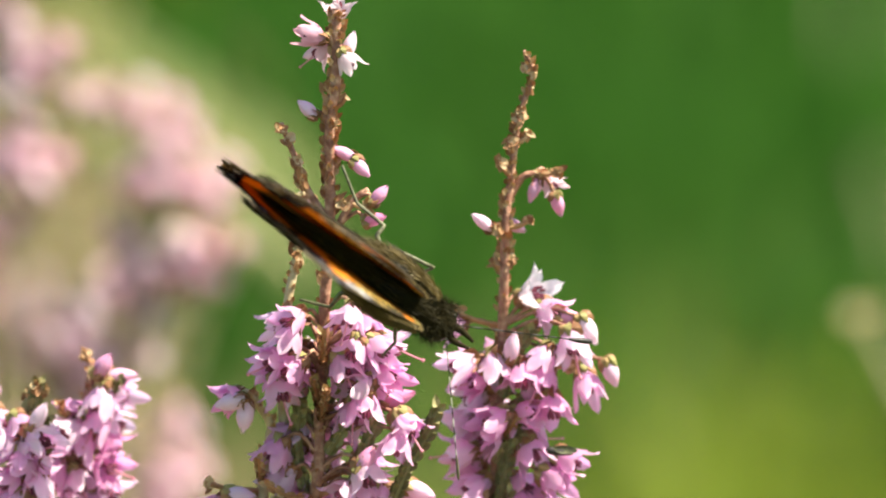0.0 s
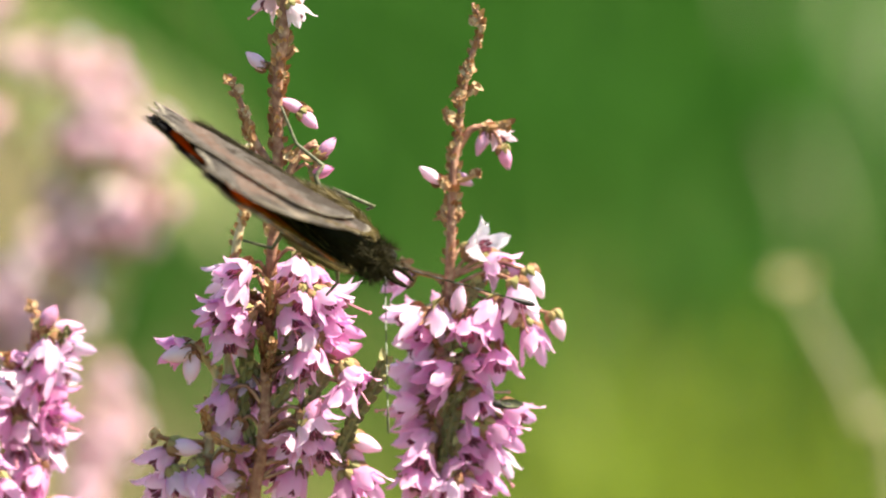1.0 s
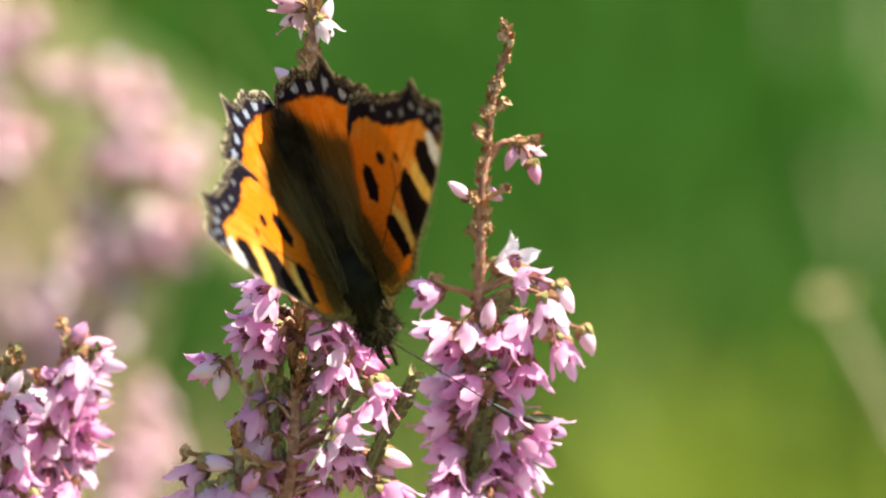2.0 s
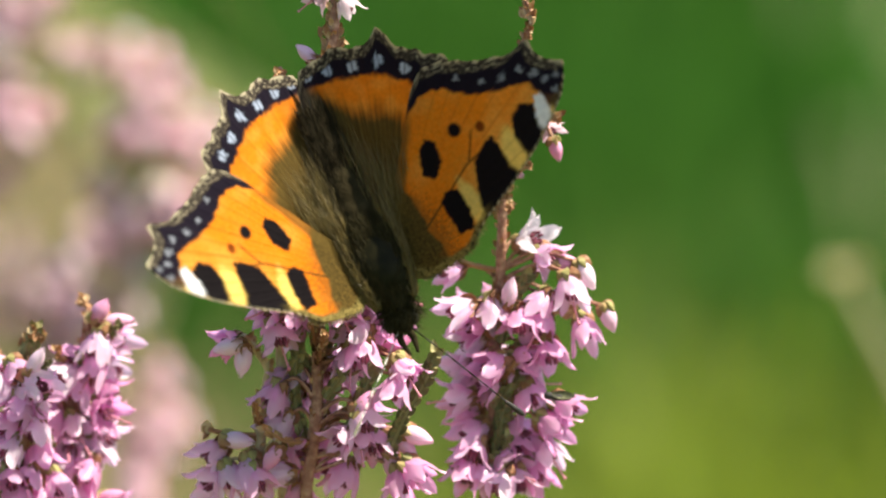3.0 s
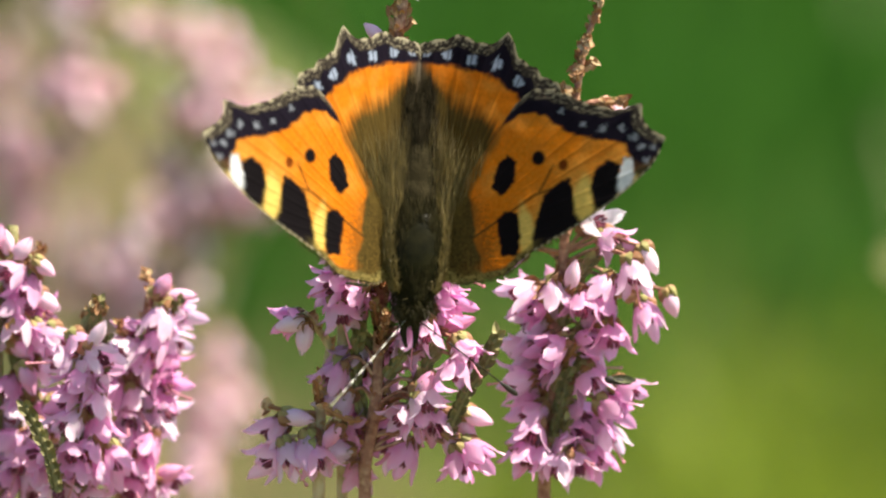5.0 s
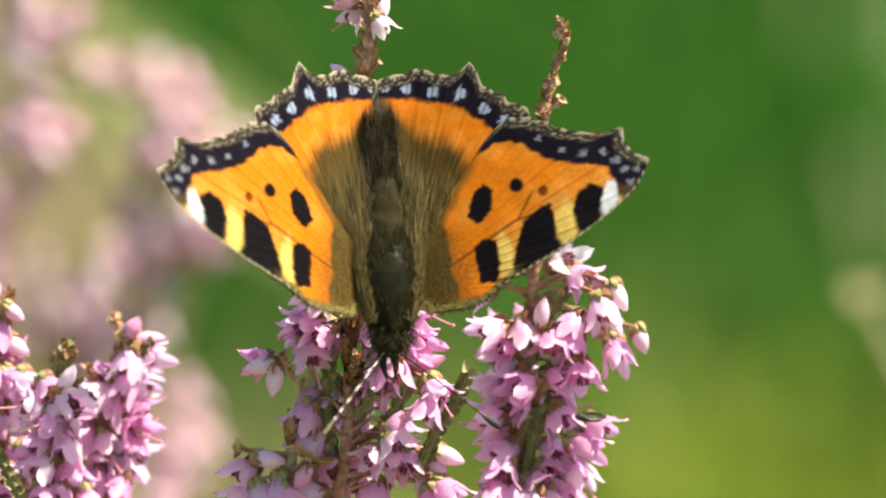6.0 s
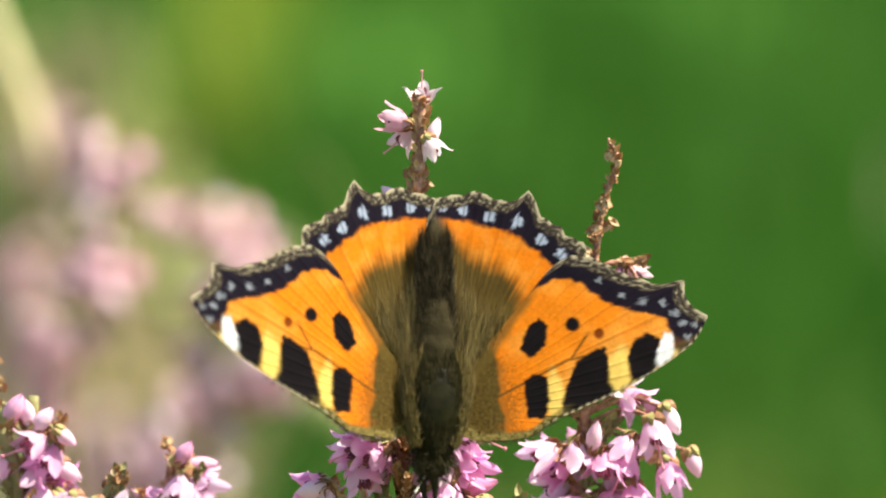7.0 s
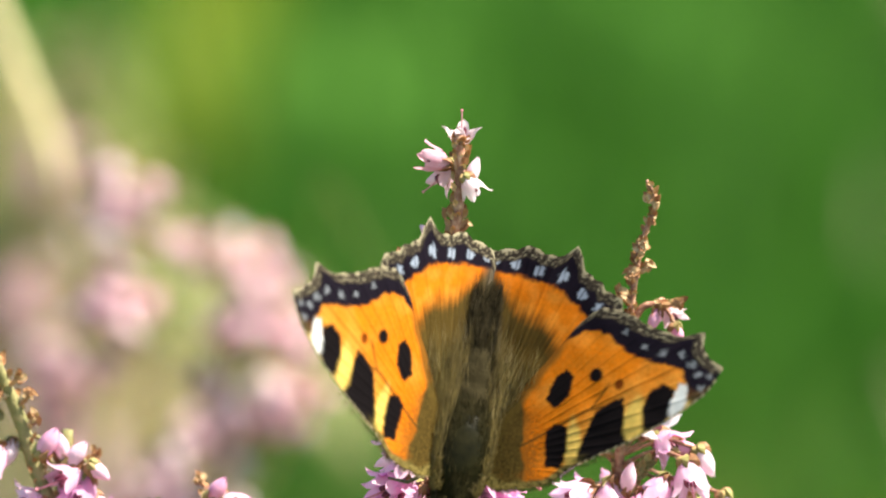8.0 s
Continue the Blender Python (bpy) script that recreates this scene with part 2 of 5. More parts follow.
# chitin with sunlight put into its colour
LIT_CHITIN = surface("lit_chitin", [(0.3, (0.45, 0.42, 0.34)), (0.7, (0.70, 0.68, 0.60))], 2500, 0.45)
LEGM = surface("leg_scales", [(0.3, (0.035, 0.035, 0.015)), (0.7, (0.16, 0.16, 0.08))], 2500, 0.55)


# ---- shaping helpers ----
def part(name, bm, material, parent=None, label="", m=None, smooth=True):
    me = bm if isinstance(bm, bpy.types.Mesh) else bpy.data.meshes.new(name)
    if me is not bm:
        bm.to_mesh(me)
        bm.free()
        me.materials.append(material)
        if smooth:
            me.shade_smooth()
    ob = new(name, me)
    ob.parent = parent
    if m is not None:
        ob.matrix_basis = m
    return tagged(ob, label)


def thing(name, place, label, category, group="", kind=""):
    ob = new(name)
    ob.empty_display_size = 0.01
    ob.location = place
    return tagged(ob, label, category, group, kind)


def smooth_line(pts, per=5):
    """Points of a soft curve through pts."""
    p = [Vector(q) for q in pts]
    p = [2 * p[0] - p[1]] + p + [2 * p[-1] - p[-2]]
    out = []
    for i in range(1, len(p) - 2):
        for k in range(per):
            t = k / per
            out.append(0.5 * (2 * p[i] + (p[i + 1] - p[i - 1]) * t
                              + (2 * p[i - 1] - 5 * p[i] + 4 * p[i + 1] - p[i + 2]) * t * t
                              + (3 * p[i] - p[i - 1] - 3 * p[i + 1] + p[i + 2]) * t ** 3))
    out.append(p[-2])
    return out


def tube(bm, line, radii, sides=8, wobble=0.0):
    """A tapered, closed tube along line; radii at its two ends or all along."""
    n = len(line)
    if len(radii) == 2:
        radii = [radii[0] + (radii[1] - radii[0]) * i / (n - 1) for i in range(n)]
    rings, side = [], Vector((0.31, 0.83, 0.46))
    for i, p in enumerate(line):
        d = (line[min(i + 1, n - 1)] - line[max(i - 1, 0)]).normalized()
        side = (side - d * side.dot(d)).normalized()
        up = d.cross(side)
        ring = []
        for k in range(sides):
            a = 2 * math.pi * k / sides
            r = radii[i] * (1 + wobble * random.uniform(-1, 1))
            ring.append(bm.verts.new(p + side * (r * math.cos(a)) + up * (r * math.sin(a))))
        rings.append(ring)
    for a, b in zip(rings, rings[1:]):
        for k in range(sides):
            bm.faces.new((a[k], a[(k + 1) % sides], b[(k + 1) % sides], b[k]))
    bm.faces.new(rings[0][::-1])
    bm.faces.new(rings[-1])


def scale_leaf(bm, base, way, length, width, cup=0.25):
    """One small keeled, pointed leaf or scale, with thickness."""
    way = Vector(way).normalized()
    side = way.cross(Vector((0.2, -0.9, 0.35))).normalized()
    up = side.cross(way)
    base = Vector(base)
    prof = ((0.0, 0.35, 0.0), (0.35, 1.0, -cup), (0.7, 0.75, -cup * 0.8), (1.0, 0.0, cup * 0.3))
    rows = []
    for s, w, c in prof[:-1]:
        p = base + way * (length * s)
        rows.append([bm.verts.new(p + side * (width * w * 0.5 * k) + up * (width * (c if k == 0 else 0))) for k in (-1, 0, 1)])
    tip = bm.verts.new(base + way * length + up * width * 0.1)
    back = bm.verts.new(base + way * (length * 0.4) - up * (width * (cup + 0.28)))
    for a, b in zip(rows, rows[1:]):
        for k in (0, 1):
            bm.faces.new((a[k], a[k + 1], b[k + 1], b[k]))
    last = rows[-1]
    bm.faces.new((last[0], last[1], tip))
    bm.faces.new((last[1], last[2], tip))
    edge = [rows[0][0], rows[1][0], rows[2][0], tip, rows[2][2], rows[1][2], rows[0][2]]
    for a, b in zip(edge, edge[1:]):
        bm.faces.new((b, a, back))


def petal(bm, turn, length, prof, half, taper, lift=0.0, cols=4, rows=8, ripple=0.0):
    """One thin, cupped sepal of a bell round the z axis: prof gives the radius along it, half its half-width in radians."""
    g = []
    for i in range(rows + 1):
        s = i / rows
        w = half * max(0.0, 1 - s ** taper) ** 0.6 * (0.55 + 0.45 * min(1, s * 3))
        r = prof(s)
        row = []
        for k in range(cols + 1):
            u = 2 * k / cols - 1
            a = turn + u * w
            rr = r * (1 - 0.16 * u * u * s) + ripple * math.sin(6 * s + 3 * u + turn) - 0.10 * MM * (1 - u * u) * s
            row.append(bm.verts.new((rr * math.cos(a), rr * math.sin(a), length * s + lift * s * s)))
        g.append(row)
    for i in range(rows):
        for k in range(cols):
            bm.faces.new((g[i][k], g[i][k + 1], g[i + 1][k + 1], g[i + 1][k]))


def bell_mesh(name, flare, length, seed, material=None):
    rng = random.Random(seed)
    bm = bmesh.new()
    for ring, (n, ln, shrink) in enumerate(((4, length, 1.0), (4, length * 0.78, 0.86))):
        for k in range(n):
            fl = flare * rng.uniform(0.75, 1.25)
            L = ln * rng.uniform(0.9, 1.08)

            def prof(s, fl=fl, sh=shrink):
                return MM * sh * (0.35 + 1.12 * math.sin(min(1.0, s * 1.55) * math.pi / 2) + fl * max(0, s - 0.5) ** 2 * 2.2)
            petal(bm, (k + 0.5 * ring) * math.pi / 2 + rng.uniform(-0.15, 0.15), L * MM, prof, 0.65, 1.9,
                  lift=-0.5 * MM * fl, ripple=0.07 * MM)
    me = bpy.data.meshes.new(name)
    bm.to_mesh(me)
    bm.free()
    me.materials.append(material or PETAL)
    me.shade_smooth()
    return me


def bud_mesh(name, length, width, seed):
    rng = random.Random(seed)
    bm = bmesh.new()
    for k in range(4):
        def prof(s):
            return MM * width * (0.25 + 0.75 * math.sin(math.pi * min(1, 0.08 + s * 0.86)) ** 0.8) * (1 - 0.55 * s ** 4)
        petal(bm, k * math.pi / 2 + rng.uniform(-0.1, 0.1), length * MM, prof, 0.98, 5.0)
    me = bpy.data.meshes.new(name)
    bm.to_mesh(me)
    bm.free()
    me.materials.append(BUD)
    me.shade_smooth()
    return me


def calyx_mesh(seed, size=1.0):
    rng = random.Random(seed)
    bm = bmesh.new()
    for k in range(6):
        a = k * math.pi / 3 + rng.uniform(-0.2, 0.2)
        out = Vector((math.cos(a), math.sin(a), 0))
        scale_leaf(bm, out * 0.3 * MM + Vector((0, 0, -0.35 * MM)), out * 0.55 + Vector((0, 0, 1)),
                   rng.uniform(1.1, 1.7) * MM * size, 0.95 * MM * size)
    me = bpy.data.meshes.new("calyx")
    bm.to_mesh(me)
    bm.free()
    me.materials.append(CALYX)
    return me


def stamen_mesh(seed):
    rng = random.Random(seed)
    bm = bmesh.new()
    for k in range(8):
        a = k * math.pi / 4
        r = 0.42 * MM
        m = Matrix.Translation((r * math.cos(a), r * math.sin(a), rng.uniform(1.7, 2.1) * MM)) @ Matrix.Diagonal((0.6, 0.6, 1.5, 1))
        bmesh.ops.create_icosphere(bm, subdivisions=1, radius=0.25 * MM, matrix=m)
        tube(bm, [Vector((0.1 * r, 0, 0.3 * MM)), m.translation], (0.05 * MM, 0.06 * MM), 4)
    me = bpy.data.meshes.new("stamens")
    bm.to_mesh(me)
    bm.free()
    me.materials.append(STAMEN)
    return me


def style_mesh():
    bm = bmesh.new()
    line = smooth_line([(0, 0, 0.3 * MM), (0.08 * MM, 0, 2.6 * MM), (0.2 * MM, 0, 4.1 * MM)], 4)
    tube(bm, line, (0.09 * MM, 0.08 * MM), 5)
    bmesh.ops.create_icosphere(bm, subdivisions=1, radius=0.18 * MM, matrix=Matrix.Translation(line[-1]))
    me = bpy.data.meshes.new("style")
    bm.to_mesh(me)
    bm.free()
    me.materials.append(STYLE)
    return me


BELLS = [bell_mesh("bell", f, ln, s) for f, ln, s in ((0.9, 3.5, 1), (1.3, 3.3, 2), (0.6, 3.7, 3), (1.6, 3.4, 4), (1.1, 3.6, 5))]
STARS = [bell_mesh("open_bell", f, ln, s) for f, ln, s in ((1.9, 3.3, 6), (2.4, 3.4, 7), (1.5, 3.5, 8))]
PALE_BELLS = [bell_mesh("pale_bell", 1.7, 4.1, 9, PALE_PETAL)]
DULL_PINK_BELLS = [bell_mesh("dull_pink_bell", f, ln, s, DULL_PINK) for f, ln, s in ((0.6, 3.5, 1), (1.0, 3.4, 2), (1.5, 3.4, 6))]
BUDS = [bud_mesh("bud", ln, w, s) for ln, w, s in ((3.1, 0.92, 1), (2.7, 0.85, 2), (3.4, 0.86, 3))]
CALYXES = [calyx_mesh(s) for s in range(4)]
STAMENS = [stamen_mesh(s) for s in range(2)]
STYLE_MESH = style_mesh()


def aim(way, spin):
    """The turn that lays the z axis along way."""
    return Vector(way).to_track_quat("Z", "Y").to_matrix().to_4x4() @ pose(0, 0, 0, 0, 0, spin)


def flower(parent, base, way, kind, rng, size=1.0):
    """A heather flower or bud with its calyx, stamens and style, as a part of a sprig."""
    m = Matrix.Translation(base) @ aim(way, rng.uniform(0, 90)) @ Matrix.Diagonal((size, size, size, 1))
    if kind == "u":
        ob = part("flower_bud", rng.choice(BUDS), None, parent, "", m)
    else:
        ob = part("flower", rng.choice({"b": BELLS, "o": STARS, "f": DULL_PINK_BELLS, "w": PALE_BELLS}[kind]), None, parent, "", m)
        part("stamen_tuft", rng.choice(STAMENS), None, ob, "dark brown stamens")
        if rng.random() < 0.25:
            part("style", STYLE_MESH, None, ob, "thin pink style")
    part("calyx", rng.choice(CALYXES), None, ob, "brown scaly calyx")
    return ob


def leafy_shoot(bm, line, length, every=0.55 * MM, width=0.8 * MM):
    """Small scale leaves in four rows along a shoot."""
    pos, k = 0.0, 0
    for a, b in zip(line, line[1:]):
        d = (b - a)
        ln = d.length
        d.normalize()
        side = d.cross(Vector((0.3, 0.9, 0.2))).normalized()
        up = side.cross(d)
        while pos < ln:
            p = a + d * pos
            for q in (0, 1):
                ang = (k % 2) * math.pi / 4 * 2 + q * math.pi + 0.4
                out = side * math.cos(ang) + up * math.sin(ang)
                scale_leaf(bm, p, d * 0.9 + out * 0.6, length * random.uniform(0.8, 1.2), width)
            pos += every
            k += 1
        pos -= ln


def sprig(label, stem, flowers, dry, seed, bark, radius=(0.95, 0.35), depth=0.0, shoots=(), fill=0, fill_top=-2.0, foot=None, branches=(), front=True):
    """A heather sprig: woody stem, side stalks, flowers and buds, dry scales and leafy shoots."""
    rng = random.Random(seed)
    random.seed(seed)
    tip, low = stem[0], stem[-1]
    fx = low[0] + (low[0] - stem[-2][0]) * 2 if foot is None else foot
    root = thing("heather_sprig", (fx * MM, depth, 0.0), label, "heather", "flowering heather sprigs")
    place = root.location

    def at(x, z, y=0.0):
        return Vector((x * MM, depth + y * MM, H + z * MM)) - place
    pts = [at(x, z, 0.5 * math.sin(z * 0.35 + seed)) for x, z in stem]
    line = smooth_line(pts, 5)
    lower = smooth_line([line[-1], line[-1].lerp(Vector((0, 0, 0.0)), 0.4) + Vector((0.001, 0.004, 0)), Vector((0, 0, 0.0))], 6)
    full = line + lower[1:]
    n = len(line)
    radii = [MM * (radius[1] + (radius[0] - radius[1]) * (min(1, i / (n - 1))) ** 0.8 + 0.25 * max(0, i - n) / 6) for i in range(len(full))]
    bm = bmesh.new()
    tube(bm, full, radii, 9, 0.10)
    twigs = []
    for br in branches:
        tw = smooth_line([at(x, z, 0.6) for x, z in br], 5)
        tube(bm, tw, (0.40 * MM, 0.26 * MM), 7, 0.1)
        twigs += tw
    tree = kdtree.KDTree(n + len(twigs))
    for i, p in enumerate(line + twigs):
        tree.insert(p, i)
    tree.balance()
    jobs = []
    for x, z, ang, kind in flowers:
        a = radians(ang)
        near = tree.find(at(x, z))[0]
        off = abs(near.x - at(x, z).x) / MM
        y = -rng.uniform(1.6, 3.2) if off < 2.2 else rng.uniform(-2.6, 1.0)
        if off < 1.9 and not front:
            y = rng.uniform(1.5, 2.5)
        if z > 3:
            y = rng.uniform(-0.6, 1.5)
        lean = rng.uniform(0.25, 0.75) if kind != "u" and z < 3 else rng.uniform(-0.2, 0.4)
        way = Vector((math.cos(a), -lean, math.sin(a))).normalized()
        size = rng.uniform(1.0, 1.18)
        size *= (0.66 if kind == "u" else 0.76) if z > 3 else (0.86 if kind == "u" else 1.0)
        base = at(x, z, y) - way * (1.7 * MM * size)
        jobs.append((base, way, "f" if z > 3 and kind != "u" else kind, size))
    for _ in range(fill):
        i = rng.choice([k for k in range(n) if (line[k] + place).z < H + fill_top * MM])
        a = rng.uniform(0, 2 * math.pi)
        out = Vector((math.cos(a), math.sin(a) * 0.9 if front else abs(math.sin(a)) * 0.9, 0))
        way = (out + Vector((0, 0, rng.uniform(-1.1, 0.0)))).normalized()
        jobs.append((line[i] + out * rng.uniform(1.0, 2.6) * MM, way, rng.choice("bbbo"), rng.uniform(0.90, 1.10)))
    for base, way, kind, size in jobs:
        near = tree.find(base)[0]
        below = tree.find(near - Vector((0, 0, 1.5 * MM)))[0]
        mid = near.lerp(base, 0.55) + Vector((0, 0, 0.4 * MM))
        tube(bm, smooth_line([below, mid, base + way * 0.1 * MM], 3), (0.20 * MM, 0.15 * MM), 6)
    part("stem", bm, bark, root, "thin woody stem")
    for base, way, kind, size in jobs:
        flower(root, base, way, kind, rng, size)
    for x, z, ang in dry:
        a = radians(ang)
        bm = bmesh.new()
        heart = at(x, z, rng.uniform(-0.8, 0.2))
        for k in range(rng.randint(6, 9) if z < 17 else rng.randint(4, 6)):
            b = a + rng.uniform(-0.9, 0.9)
            way = Vector((math.cos(b), rng.uniform(-0.9, 0.5), math.sin(b) + 0.2)).normalized()
            c = heart + Vector((rng.uniform(-0.35, 0.35), 0, rng.uniform(-0.45, 0.45))) * MM - way * 0.6 * MM
            scale_leaf(bm, c, way, rng.uniform(0.8, 1.4) * MM * (1.0 if z < 17 else 0.8), rng.uniform(0.4, 0.7) * MM * (1.0 if z < 17 else 0.8), 0.08)
        near = tree.find(heart - Vector((0, 0, 0.8 * MM)))[0]
        tube(bm, smooth_line([near, near.lerp(heart, 0.6) - Vector((0, 0, 0.2 * MM)), heart], 3), (0.28 * MM, 0.22 * MM), 5)
        tagged(part("dry_bract", bm, DRY, root, "dry brown withered bracts", smooth=False), kind="stuff")
    for sh in shoots:
        bm = bmesh.new()
        ln = smooth_line([at(x, z, y) for x, z, y in sh], 5)
        tube(bm, ln, (0.32 * MM, 0.18 * MM), 6)
        leafy_shoot(bm, ln, 1.35 * MM, 0.5 * MM, 0.78 * MM)
        tagged(part("leafy_shoot", bm, SHOOT, root, "dark green scaly shoot", smooth=False), kind="stuff")
    # short side twigs clad in dry bracts among the flowers
    for _ in range(fill // 2):
        i = rng.choice([k for k in range(n) if (line[k] + place).z < H + fill_top * MM])
        a = rng.uniform(-2.6, -0.5) if rng.random() < 0.7 else rng.uniform(0, 6.28)
        out = Vector((math.cos(a) * 1.2, math.sin(a), rng.uniform(0.3, 1.0))).normalized()
        reach = rng.uniform(3.2, 5.2) * MM
        ln = smooth_line([line[i], line[i] + out * reach * 0.55 - Vector((0, 0, 0.3 * MM)), line[i] + out * reach + Vector((0, 0, 0.5 * MM))], 4)
        bm = bmesh.new()
        tube(bm, ln, (0.26 * MM, 0.16 * MM), 6)
        leafy_shoot(bm, ln, 1.0 * MM, 0.62 * MM, 0.62 * MM)
        tagged(part("side_twig", bm, rng.choice((DRY, DRY, CALYX, SHOOT)), root, "short brown twig clad in dry bracts", smooth=False), kind="stuff")
    # bract scales close along the stem, in tufts where it bears no flowers
    bm = bmesh.new()
    for i in range(1, n - 1):
        bare = (line[i] + place).z > H + 1 * MM
        for k in range(5 if bare else 2):
            a = rng.uniform(0, 2 * math.pi)
            out = Vector((math.cos(a), math.sin(a), 0))
            c = line[i].lerp(line[i + 1], rng.random()) if not bare or k < 2 else line[i] + Vector((0, 0, rng.uniform(-0.3, 0.3) * MM))
            scale_leaf(bm, c + out * radii[i] * 0.8, out * rng.uniform(0.4, 0.9) + Vector((0, 0, 1)), rng.uniform(0.6, 1.2 if bare else 1.0) * MM * min(1.0, 0.35 + radii[i] / MM * 1.5), (0.6 if bare else 0.45) * MM * min(1.0, 0.35 + radii[i] / MM * 1.5))
    ob = part("bark_scale", bm, DRY, root, "small dry scales on the stem", smooth=False)
    tagged(ob, kind="stuff")
    return root


# ---- ground ----
def ground():
    bm = bmesh.new()
    xs = [-400, -60, -12, -4] + [-2 + 0.25 * i for i in range(17)] + [4, 12, 60, 400]
    ys = [-400, -60, -12, -3, -1] + [-0.5 + 0.25 * i for i in range(19)] + [6, 12, 60, 400]
    g = [[bm.verts.new((x, y, 0.012 * math.sin(3.1 * x + 1.7 * y) + 0.01 * math.sin(5.3 * y - 2 * x) - 0.012)) for x in xs] for y in ys]
    for a, b in zip(g, g[1:]):
        for k in range(len(xs) - 1):
            bm.faces.new((a[k], a[k + 1], b[k + 1], b[k]))
    ob = part("ground", bm, TURF)
    return tagged(ob, "sunlit green turf with added brown near the heather", "ground", kind="structure")


ground()


def blades(name, count, box, height, width, material, label, seed, lean=0.5, dense=None):
    rng = random.Random(seed)
    verts, faces = [], []
    x0, x1, y0, y1 = box
    while count > 0:
        x, y = rng.uniform(x0, x1), rng.uniform(y0, y1)
        if dense and rng.random() > dense(x, y):
            continue
        count -= 1
        h, w = height * rng.uniform(0.5, 1.3), width * rng.uniform(0.6, 1.3)
        a = rng.uniform(0, 2 * math.pi)
        s = Vector((math.cos(a), math.sin(a), 0)) * w
        d = Vector((math.cos(a + 1.6), math.sin(a + 1.6), 0)) * h * lean * rng.random()
        p = Vector((x, y, -0.015))
        i = len(verts)
        for f, k in ((0.0, 1.0), (0.45, 0.85), (0.8, 0.5)):
            c = p + Vector((0, 0, h * f)) + d * f * f
            verts += [c - s * k, c + s * k]
        verts.append(p + Vector((0, 0, h * 0.97)) + d)
        faces += [(i, i + 1, i + 3, i + 2), (i + 2, i + 3, i + 5, i + 4), (i + 4, i + 5, i + 6)]
    me = bpy.data.meshes.new(name)
    me.from_pydata([tuple(v) for v in verts], [], faces)
    me.materials.append(material)
    ob = new(name, me)
    return tagged(ob, label, "grass", kind="stuff")


blades("grass", 26000, (-1.8, 1.8, 0.8, 5.2), 0.035, 0.0022, BLADE, "short green meadow grass", 3,
       dense=lambda x, y: math.exp(-(x / 0.75) ** 2 - ((y - 2.2) / 1.3) ** 2) * (0.5 + 0.6 * noise.noise(((x + 0.2 * y) * 12, y * 2.4, 3.0))))
blades("yellow_grass", 1500, (-0.05, 0.26, 1.0, 2.0), 0.04, 0.003, LIME, "yellow-green grass tuft on the turf", 5,
       dense=lambda x, y: math.exp(-((x - 0.07) / 0.08) ** 2 - ((y - 1.36) / 0.20) ** 2))
blades("yellow_grass", 230, (-0.150, -0.128, 2.4, 3.0), 0.06, 0.003, LIME, "yellow-green grass tuft on the turf", 6)
blades("dry_grass", 12, (0.115, 0.165, 1.8, 2.9), 0.06, 0.003, DRAW, "strip of dry straw-coloured grass", 7)

